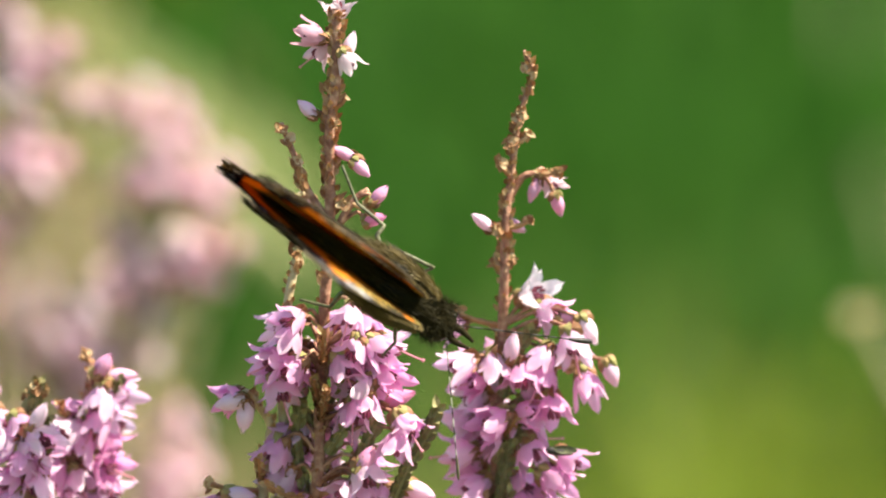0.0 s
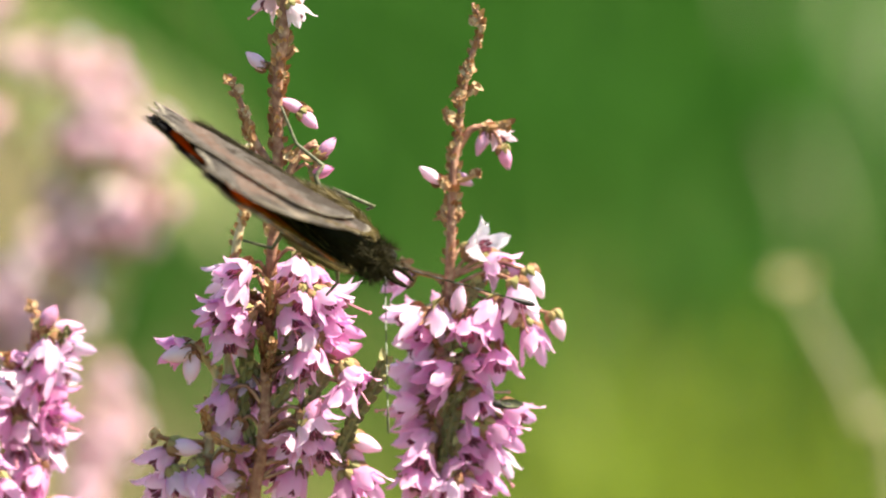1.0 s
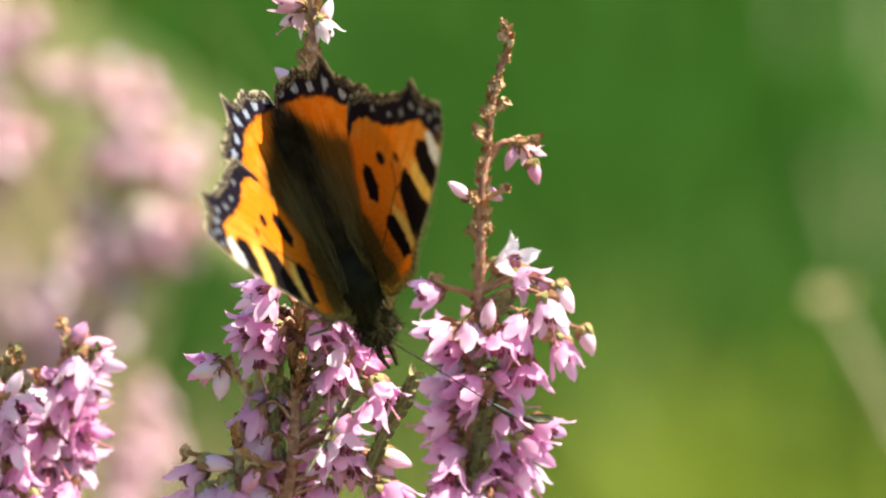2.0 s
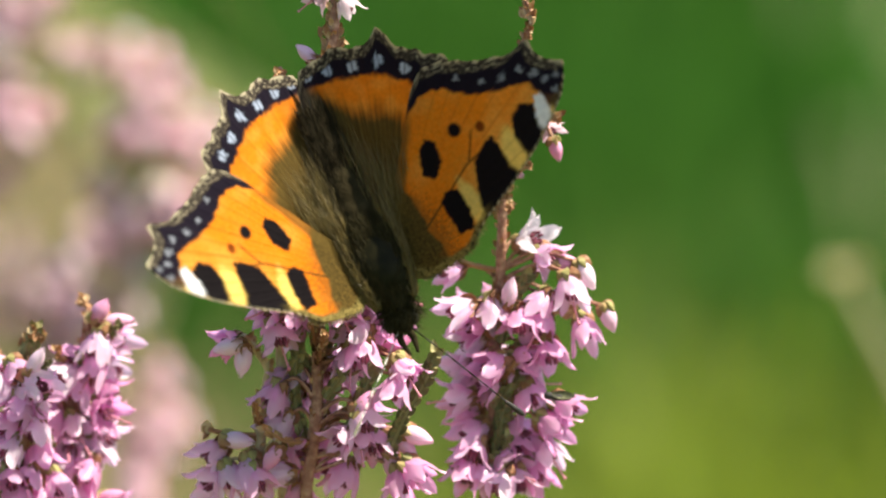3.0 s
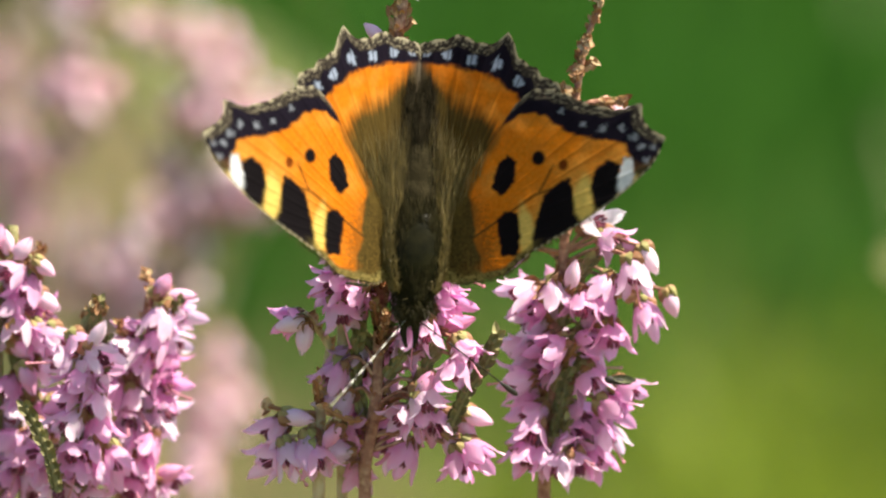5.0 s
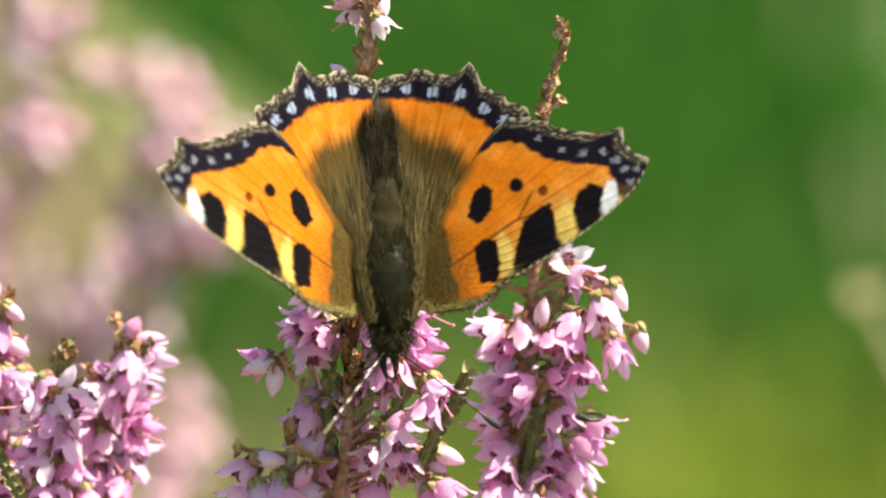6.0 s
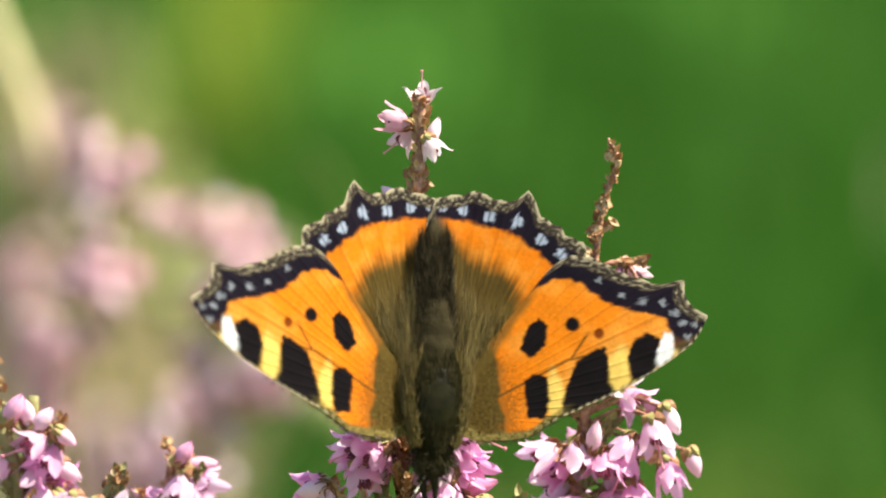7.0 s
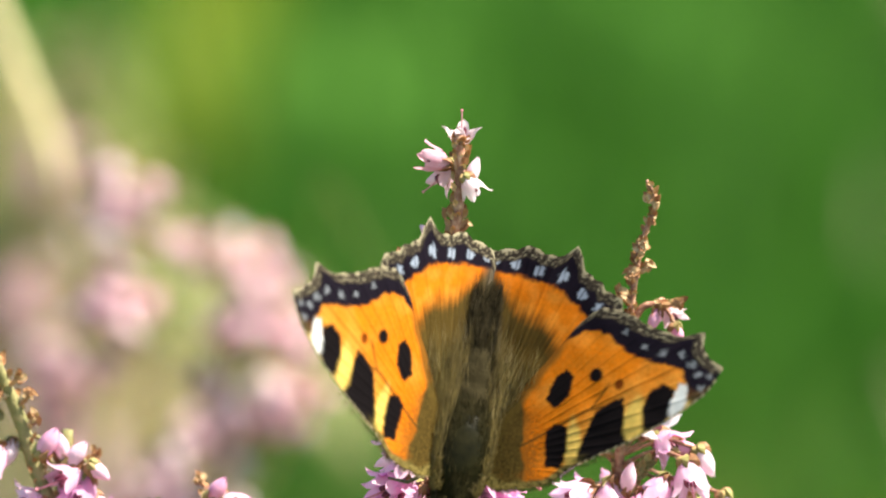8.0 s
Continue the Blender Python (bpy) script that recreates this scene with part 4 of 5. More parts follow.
def insect():
    """A tiny pale-winged leafhopper on a flower."""
    x, z = (5.6, -14.6)
    root = thing("leafhopper", (x * MM, 0.0016, H + z * MM), "tiny dark leafhopper with pale wings on a flower", "insect")
    bm = bmesh.new()
    tube(bm, smooth_line([(-1.2 * MM, 0, 0.25 * MM), (-0.6 * MM, 0, 0.1 * MM), (0.4 * MM, 0, 0), (1.2 * MM, 0, -0.15 * MM)], 4),
         [MM * r for r in (0.15, 0.28, 0.34, 0.36, 0.36, 0.36, 0.36, 0.35, 0.33, 0.3, 0.25, 0.18, 0.08)], 9)
    part("body", bm, DARK, root)
    for s in (-1, 1):
        bm = bmesh.new()
        scale_leaf(bm, (-0.5 * MM, s * 0.15 * MM - 0.1 * MM, 0.35 * MM), (1, s * 0.1, -0.1), 2.2 * MM, 0.7 * MM, 0.2)
        part("wing", bm, LEGM, root, "folded olive wing")


insect()


# ---- butterfly ----
def lerp_table(x, table):
    if x <= table[0][0]:
        return table[0][1]
    for (a, va), (b, vb) in zip(table, table[1:]):
        if x <= b:
            return va + (vb - va) * (x - a) / (b - a)
    return table[-1][1]


def step(x, a, b):
    t = min(1, max(0, (x - a) / (b - a)))
    return t * t * (3 - 2 * t)


def mix3(a, b, f):
    return tuple(p + (q - p) * f for p, q in zip(a, b))


ORANGE, DEEP, YELLOW = (0.80, 0.225, 0.014), (0.64, 0.13, 0.008), (0.86, 0.60, 0.15)
BLACK, BROWN, OLIVE = (0.010, 0.008, 0.009), (0.054, 0.035, 0.011), (0.126, 0.082, 0.021)
WHITE, BLUE, CREAM = (0.80, 0.82, 0.84), (0.40, 0.47, 0.60), (0.52, 0.46, 0.31)
INK = (0.013, 0.010, 0.017)          # blue-black ground of the margins


def blob(x, y, cx, cy, rx, ry, turn=0.0, soft=0.18, power=2.0):
    """1 inside an ellipse (or, with a higher power, a rounded block), 0 outside."""
    if abs(x - cx) + abs(y - cy) > 3 * (rx + ry):
        return 0.0
    c, s = math.cos(radians(turn)), math.sin(radians(turn))
    u, v = (c * (x - cx) + s * (y - cy)) / rx, (-s * (x - cx) + c * (y - cy)) / ry
    d = (abs(u) ** power + abs(v) ** power) ** (1 / power)
    w = noise.noise((x * 1.3, y * 1.3, 3.0)) * 0.16
    return 1 - step(d + w, 1 - soft, 1 + soft)


def seg_dist(x, y, ax, ay, bx, by):
    """Distance of a point from a straight piece."""
    dx, dy = bx - ax, by - ay
    t = min(1.0, max(0.0, ((x - ax) * dx + (y - ay) * dy) / (dx * dx + dy * dy)))
    return math.hypot(x - ax - t * dx, y - ay - t * dy)


def patch(x, y, corners, soft=0.13, ragged=0.16):
    """1 inside a patch with straight sides, rounded corners and a slightly ragged edge, 0 outside."""
    if not (min(c[0] for c in corners) - 1 < x < max(c[0] for c in corners) + 1 and min(c[1] for c in corners) - 1 < y < max(c[1] for c in corners) + 1):
        return 0.0
    near, inside = 9.0, False
    for (ax, ay), (bx, by) in zip(corners, corners[1:] + corners[:1]):
        near = min(near, seg_dist(x, y, ax, ay, bx, by))
        if (ay > y) != (by > y) and x < (bx - ax) * (y - ay) / (by - ay) + ax:
            inside = not inside
    d = (-near if inside else near) + ragged * noise.noise((x * 2.3, y * 2.3, 3.0)) - 0.10
    return 1 - step(d, -soft, soft)


# radius of the wing's edge by direction (degrees) from the wing's root
FORE_EDGE = [(-62, 1.5), (-41, 3.1), (-25.6, 4.75), (-17.6, 6.3), (-12, 7.6), (-4.5, 8.65), (0.5, 9.8), (5.6, 12.2), (9.8, 15.1), (13.2, 18.0), (16.4, 20.8),
             (18.3, 22.5), (20.4, 23.55), (22.9, 24.55), (24.1, 24.2), (26.0, 23.7), (27.5, 23.4), (29.0, 23.6), (31.6, 24.0), (32.3, 23.5), (32.8, 22.6),
             (33.8, 21.9), (35.6, 21.2), (38.0, 20.65), (40.0, 20.0), (42.3, 19.7), (45.0, 19.35), (48.6, 18.9), (51.5, 18.4), (54.2, 17.7),
             (55.5, 16.9), (56.6, 15.8), (57.4, 14.0), (58.4, 11.0), (62, 6.0), (75, 2.5)]
HIND_EDGE = [(-20, 3.0), (-8, 4.8), (2, 8.6), (8, 11.2), (15, 13.0), (24.5, 14.5), (31, 15.3), (37, 16.2), (45, 17.2), (49.4, 18.6), (51.0, 19.0), (53.3, 18.65), (56.0, 18.5), (58.5, 18.85), (61.0, 18.7), (64.2, 18.8),
             (66.2, 19.4), (68.3, 20.2), (69.8, 20.5), (70.8, 19.8), (71.8, 19.3), (73.3, 19.05), (75.5, 18.85), (78.0, 18.85), (80.7, 19.1), (82.6, 19.35),
             (84.3, 19.0), (86.2, 18.7), (89.0, 18.6), (91.4, 18.5), (93.5, 18.2), (96, 17.0), (99, 13.5), (104, 9), (112, 5), (124, 2)]
FORE_ROOT, HIND_ROOT, HINGE = (1.2, 0.3), (1.2, 1.0), 0.7
# black marks of a forewing, corner by corner (mm)
DISC = [(9.8, 8.4), (9.0, 8.95), (8.1, 8.2), (7.55, 6.3), (8.4, 5.6), (9.5, 6.7)]
BAR_BASE = [(9.8, 3.9), (8.9, 4.1), (8.0, 3.5), (8.35, 0.4), (9.8, 0.3), (10.05, 2.1)]
BAR_MID = [(14.8, 6.7), (13.7, 6.2), (12.5, 5.4), (12.0, 4.0), (11.35, 1.9), (11.4, 0.7), (14.0, 1.9), (15.9, 2.7), (15.2, 3.8), (15.15, 5.3)]
BAR_TIP = [(19.6, 7.6), (18.6, 8.05), (17.4, 7.3), (16.95, 5.9), (17.3, 3.9), (19.0, 4.4), (19.5, 5.6)]
FLASH = [(20.75, 8.0), (20.1, 8.15), (19.45, 6.1), (19.7, 5.3), (20.8, 6.1)]
FORE_LUNULES = ((43.5, 17.9, 0.30), (36.4, 18.6, 0.32), (32.0, 19.9, 0.36), (29.4, 21.45, 0.40), (26.1, 22.0, 0.42), (23.4, 22.3, 0.36), (22.2, 23.2, 0.32), (20.2, 22.2, 0.34))
HIND_LUNULES = ((53.9, 16.9, 0.52), (61.2, 17.0, 0.58), (69.6, 17.5, 0.56), (77.8, 17.2, 0.56), (85.6, 17.3, 0.50), (91.6, 17.4, 0.4))


def rim_paint(c, d, along, grain, n, deep):
    """Grey-brown scaly rim of a wing: cream outer edge broken by dark notches, a wavy dark line inside it."""
    check = math.sin(along * 4.1 + 4.0 * n + 2.0 * grain)
    c = mix3(c, mix3((0.028, 0.023, 0.019), (0.20, 0.165, 0.115), step(grain, -0.15, 0.40)), 1 - step(d + 0.12 * grain, deep - 0.15, deep + 0.15))
    c = mix3(c, (0.035, 0.028, 0.024), 0.85 * (1 - step(abs(d - 0.62 - 0.10 * check), 0.05, 0.22)))
    c = mix3(c, CREAM, max(0.9 * (1 - step(d + 0.18 * grain, 0.18, 0.42)) * step(check + 0.9 * grain, -0.35, 0.25), 0.6 * step(noise.noise((along * 3.0, d * 3.2, 17.0)), 0.25, 0.45) * (1 - step(d, deep - 0.3, deep))))
    return mix3(c, (0.05, 0.04, 0.03), 0.8 * (1 - step(d, 0.25, 0.6)) * (1 - step(check + 0.6 * grain, -0.75, -0.45)))


def fore_paint(x, y, r, edge, a, u):
    """Upper side of a forewing at x, y (mm from the body's middle): r from the root, edge the wing's radius in that direction."""
    d = (edge - r) if 22.5 < a < 57 else 99.0
    n = noise.noise((x * 0.9, y * 0.9, 7.0))
    grain = noise.noise((x * 4, y * 4, 1))
    costa = (a - lerp_table(r, [(3.1, -41), (4.75, -25.6), (6.3, -17.6), (7.6, -12), (8.65, -4.5), (9.8, 0.5), (12.2, 5.6), (15.1, 9.8), (18, 13.2), (20.8, 16.4), (22.5, 18.3), (23.55, 20.4), (24.5, 22.9)])) * r * 0.0175
    c = mix3(ORANGE, YELLOW, 0.30 * (1 - step(costa, 1.5, 6.0)) * step(r, 7, 12))
    c = mix3(c, YELLOW, 0.16 * step(noise.noise((x * 0.35, y * 0.35, 12.0)), -0.1, 0.5) + 0.10 * grain)
    c = mix3(c, DEEP, 0.30 * (1 - step(r, 6, 10)))
    c = mix3(c, DEEP, 0.22 * step(noise.noise((a * 0.8, r * 0.12, 9.0)), 0.0, 0.6) * step(r, 9, 14))
    c = mix3(c, YELLOW, 0.95 * max(blob(x, y, 10.75, 1.9, 0.85, 2.6, 8, 0.3), blob(x, y, 16.1, 4.6, 1.0, 2.3, -6, 0.3)))
    c = mix3(c, YELLOW, 0.9 * (1 - step(costa, 0.5, 1.1)) * step(r, 10, 12))
    # fine dark veins
    vein = min(seg_dist(x, y, 4.0, 1.1, 11.7, 5.5), seg_dist(x, y, 11.7, 5.5, 13.2, 5.9), seg_dist(x, y, 13.4, 8.0, 12.0, 5.7))
    c = mix3(c, (0.10, 0.045, 0.010), 0.85 * (1 - step(vein, 0.03, 0.17)))
    c = mix3(c, (0.30, 0.10, 0.012), 0.30 * max(0, math.cos(u * 2 * math.pi)) ** 60 * step(r, 13, 15))
    # olive-gold base, dusted outwards
    dust = step(noise.noise((x * 5.5, y * 5.5, 14.0)) - 0.4 * (r - 6.4), -0.1, 0.25)
    c = mix3(c, mix3(BROWN, OLIVE, 0.6 + 0.8 * grain), max(1 - step(r + 0.8 * n - 0.04 * max(0, a - 20), 4.7, 5.8), 0.55 * dust * (1 - step(r, 7.0, 8.5))))
    inner = (57.6 - a) * r * 0.0175
    c = mix3(c, OLIVE, 0.75 * (1 - step(inner + 0.25 * n, 0.15, 0.9)) * (1 - step(r, 12.0, 14.5)))
    for mark in (DISC, BAR_BASE, BAR_MID, BAR_TIP):
        c = mix3(c, BLACK, patch(x, y, mark))
    c = mix3(c, BLACK, blob(x, y, 11.98, 8.64, 0.66, 0.62, 0, 0.2))
    c = mix3(c, (0.13, 0.020, 0.004), 0.9 * blob(x, y, 14.3, 7.92, 0.42, 0.50, 0, 0.3))
    # dark margin, its inner edge wavy
    lim = lerp_table(a, [(20, 21.5), (24, 21.0), (26, 20.85), (28, 20.2), (30.4, 19.0), (32.7, 18.3), (35.4, 17.4), (40, 16.85), (44.4, 16.6), (48.3, 16.3), (51.3, 15.9), (53.5, 15.1), (57, 13.6), (58, 15)])
    if a > 18:
        c = mix3(c, INK, step(r + 0.35 * n + 0.2 * noise.noise((x * 2.2, y * 2.2, 6)), lim - 0.2, lim + 0.2) * step(a, 19, 20.5))
    c = mix3(c, INK, 0.9 * blob(x, y, 22.0, 8.0, 1.3, 1.6, -30, 0.2))
    c = mix3(c, WHITE, patch(x, y, FLASH))
    for la, lr, size in FORE_LUNULES:
        if abs(a - la) < 4 and abs(r - lr) < 1.5:
            v = math.hypot((a - la) * lr * 0.0175 / size, (r - lr) / (size * 1.25)) + 0.9 * noise.noise((x * 3.2, y * 3.2, 4.0))
            c = mix3(c, (0.26, 0.28, 0.32), 0.85 * (1 - step(v, 0.45, 1.0)))
    # golden, hatched front edge
    hatch = math.sin(r * 9 + 2 * n)
    c = mix3(c, mix3((0.09, 0.07, 0.02), (0.30, 0.23, 0.075), 0.5 + grain), (1 - step(costa + 0.2 * n, 0.5, 0.95)) * (1 - step(r, 9, 11.5)))
    c = mix3(c, BLACK, 0.8 * step(hatch, 0.0, 0.4) * (1 - step(costa, 0.15, 0.42)) * step(r, 6, 9))
    c = mix3(c, CREAM, 0.85 * step(-hatch, 0.0, 0.4) * (1 - step(costa, 0.10, 0.30)) * step(r, 8, 10))
    return rim_paint(c, d, a * 20 * 0.0175, grain, n, 1.15)


def hind_paint(x, y, r, edge, a, u):
    d = edge - r
    n = noise.noise((x * 0.8, y * 0.8, 2.0))
    f = noise.noise((a * 0.9, r * 0.08, 5.0))
    fine = noise.noise((a * 3.1, r * 0.22, 5.0))
    grain = noise.noise((x * 4, y * 4, 1))
    c = mix3(ORANGE, YELLOW, 0.14 * step(n, -0.2, 0.4))
    c = mix3(c, DEEP, 0.25 * (1 - step(d, 3, 5)) + 0.20 * step(a, 80, 90))
    c = mix3(c, (0.36, 0.11, 0.012), 0.25 * max(0, math.cos(u * 2 * math.pi)) ** 60 * step(r, 11, 13))
    # brown, silky base running out in streaks
    lim = lerp_table(a, [(40, 9.5), (54, 11.4), (61.5, 12.6), (68, 13.1), (75, 13.2), (82, 13.5), (88.3, 15.0), (92, 16.2), (97, 18)])
    c = mix3(c, mix3(BROWN, OLIVE, 0.55 + 0.5 * f + 0.45 * fine), 1 - step(r + 0.5 * n + 0.5 * f + 0.5 * fine, lim - 1.2, lim + 1.4))
    c = mix3(c, mix3((0.075, 0.060, 0.040), (0.19, 0.155, 0.11), 0.5 + fine), 0.9 * step(a + 1.5 * n, 89.5, 94))
    band = lerp_table(a, [(30, 14.6), (45, 15.3), (53.4, 15.65), (59, 15.65), (65.6, 16.2), (75, 16.25), (85.4, 16.4), (91, 16.5), (97, 16.9)])
    c = mix3(c, INK, step(r + 0.3 * n + 0.2 * noise.noise((x * 2.2, y * 2.2, 6)), band - 0.2, band + 0.25))
    for la, lr, size in HIND_LUNULES:
        if abs(a - la) < 5 and abs(r - lr) < 1.6:
            across = (a - la) * lr * 0.0175
            v = math.hypot(across / size, (r - lr) / (size * (1.05 + 0.35 * abs(across) / size))) + 0.5 * noise.noise((x * 2.8, y * 2.8, 4.0))
            c = mix3(c, BLUE, 0.95 * (1 - step(v, 0.62, 0.95)) * (0.35 + 0.65 * step(abs(across + 0.1 * n), 0.03, 0.14)))
    return rim_paint(c, d, a * 19 * 0.0175, grain, n, 1.05)


def under_paint(x, y, r, edge, a, u, hind):
    """Bark-like underside: dark basal half, greyer towards the margin, fine dark ripples."""
    s = r / edge
    n = noise.noise((x * 0.7, y * 0.7, 4.0))
    rip = noise.noise((x * 2.4, y * 1.1, 8.0))
    fine = noise.noise((x * 5.0, y * 5.0, 2.0))
    c = mix3((0.040, 0.033, 0.028), (0.110, 0.098, 0.085), step(s + 0.12 * n, 0.46, 0.64) if hind else 0.5 + 0.5 * step(s + 0.12 * n, 0.5, 0.66))
    c = mix3(c, (0.27, 0.245, 0.21), 0.45 * step(fine + 0.4 * n, 0.0, 0.35))
    c = mix3(c, (0.045, 0.036, 0.030), 0.6 * step(noise.noise((x * 1.7, y * 1.9, 21.0)), 0.0, 0.3))
    c = mix3(c, (0.035, 0.028, 0.023), 0.5 * (1 - step(abs(rip), 0.02, 0.10)))
    c = mix3(c, BLACK, 0.35 * (1 - step(abs(s + 0.10 * n - 0.56), 0.006, 0.02)))
    if not hind:
        c = mix3(c, (0.46, 0.41, 0.33), 0.6 * (1 - step(abs(a - 13 + 6 * n), 1.0, 3.5)) * step(s, 0.3, 0.45) * step(fine + 0.2, 0.0, 0.4))
        for bar in ((9.1, 2.45, 1.1, 1.9, -12), (13.6, 4.2, 1.6, 2.2, -25), (18.3, 6.75, 1.3, 1.9, -14)):
            c = mix3(c, BLACK, 0.45 * blob(x, y, *bar))
    d = edge - r
    c = mix3(c, BLACK, 0.8 * (1 - step(abs(d - 1.5), 0.3, 0.7)) * max(0, math.sin(u * 2 * math.pi)) ** 0.5)
    c = mix3(c, (0.50, 0.45, 0.34), 0.7 * (1 - step(abs(d - 0.5), 0.1, 0.35)) * step(fine + 0.5 * n, -0.1, 0.25))
    return c


WING_SHEETS = {}


def wing_sheet(hind):
    """Points and tints of a right wing, upper and lower side, from which both wings are made; x = 0 at the hinge."""
    if hind in WING_SHEETS:
        return WING_SHEETS[hind]
    table, root = (HIND_EDGE, HIND_ROOT) if hind else (FORE_EDGE, FORE_ROOT)
    a0, a1 = table[0][0], table[-1][0]
    na, nr = (250, 150) if hind else (290, 170)
    m0, m1 = (47, 96) if hind else (22.5, 56.5)
    verts, tints = [], []
    for layer in (0, 1):
        for i in range(na + 1):
            a = a0 + (a1 - a0) * i / na
            edge = lerp_table(a, table)
            u = (a - 49.9) / 7.95 if hind else (a - 23) / 4.25
            if m0 < a < m1:
                edge += 0.07 * math.sin(a * 20 * 0.0175 * 4.1) + 0.14 * noise.noise((a * 3.0, 8.0, 1.0))
            for k in range(nr + 1):
                r = edge * (k / nr) ** 0.78
                x = root[0] + r * math.cos(radians(a))
                y = root[1] + r * math.sin(radians(a))
                vein = max(0, math.cos(u * 2 * math.pi)) ** 30
                z = 0.035 * (x - HINGE) * math.sin(min(1, r / 25) * 2.6) + 0.06 * vein * step(r, 5, 10) + 0.08 * noise.noise((x * 0.45, y * 0.45, 0.0))
                if hind:
                    z += -0.22 + 0.75 * step(a, 82, 96) * min(1, r / 10) - 0.30 * (1 - step(a, 44, 60)) * min(1, r / 9)
                z -= layer * 0.09 * (1 if k < nr else 0)
                verts.append((x - HINGE, y, z))
                col = under_paint(x, y, r, edge, a, u, hind) if layer else (hind_paint if hind else fore_paint)(x, y, r, edge, a, u)
                tints.append((*[max(0.0, min(1.0, q)) for q in col], 1.0))
    WING_SHEETS[hind] = verts, tints, na, nr
    return WING_SHEETS[hind]


def wing_mesh(name, hind, side):
    """A wing as a thin two-sided sheet with veins and a toothed edge; x = 0 at the hinge."""
    points, tints, na, nr = wing_sheet(hind)
    verts = [(side * x * MM, y * MM, z * MM) for x, y, z in points]
    faces = []
    row = nr + 1
    size = (na + 1) * row
    for layer in (0, 1):
        for i in range(na):
            for k in range(nr):
                q = layer * size + i * row + k
                f = (q, q + row, q + row + 1, q + 1)
                faces.append(f if (layer == 1) == (side > 0) else f[::-1])
    for i in range(na):
        q = i * row + nr
        faces.append((q, q + row, q + size + row, q + size))
    me = bpy.data.meshes.new(name)
    me.from_pydata(verts, [], faces)
    layer = me.color_attributes.new("tint", "FLOAT_COLOR", "POINT")
    layer.data.foreach_set("color", np.array(tints, dtype=np.float32).ravel())
    me.materials.append(WING)
    me.materials.append(UNDER)
    me.polygons.foreach_set("material_index", [0] * (na * nr) + [1] * (na * nr) + [0] * na)
    me.shade_smooth()
    return me


def hairs(bm, count, start, way, length, rng, thick=0.035):
    for _ in range(count):
        p, d = Vector(start(rng)), Vector(way(rng)).normalized()
        L = length * rng.uniform(0.6, 1.3)
        side = d.cross(Vector((rng.uniform(-1, 1), rng.uniform(-1, 1), 0.6))).normalized() * thick * MM
        bend = Vector((rng.uniform(-1, 1), rng.uniform(-1, 1), rng.uniform(-0.2, 1))) * L * 0.12
        q, e = p + d * L * 0.5 + bend, p + d * L
        v = [bm.verts.new(c) for c in (p - side, p + side, q + side * 0.7, q - side * 0.7, e)]
        bm.faces.new((v[0], v[1], v[2], v[3]))
        bm.faces.new((v[3], v[2], v[4]))


def bare_oval(g):
    """A place on the thorax (angle from its top, y) outside the bare oval on its back."""
    y = g.uniform(-3.3, 5.1)
    gap = 0.62 * max(0.0, 1 - ((y - 1.0) / 2.2) ** 2) ** 0.5 * g.uniform(0.7, 1.0)
    return g.choice((-1, 1)) * g.uniform(gap, 1.5), y


def lathe(bm, prof, sides=20, flat=1.0):
    """A body of round sections along y: rows of (y, radius, z) in mm."""
    rings = []
    for y, r, z in prof:
        rings.append([bm.verts.new((r * math.cos(2 * math.pi * k / sides) * MM, y * MM, (z + flat * r * math.sin(2 * math.pi * k / sides)) * MM)) for k in range(sides)])
    for a, b in zip(rings, rings[1:]):
        for k in range(sides):
            bm.faces.new((a[k], b[k], b[(k + 1) % sides], a[(k + 1) % sides]))
    bm.faces.new(rings[0])
    bm.faces.new(rings[-1][::-1])


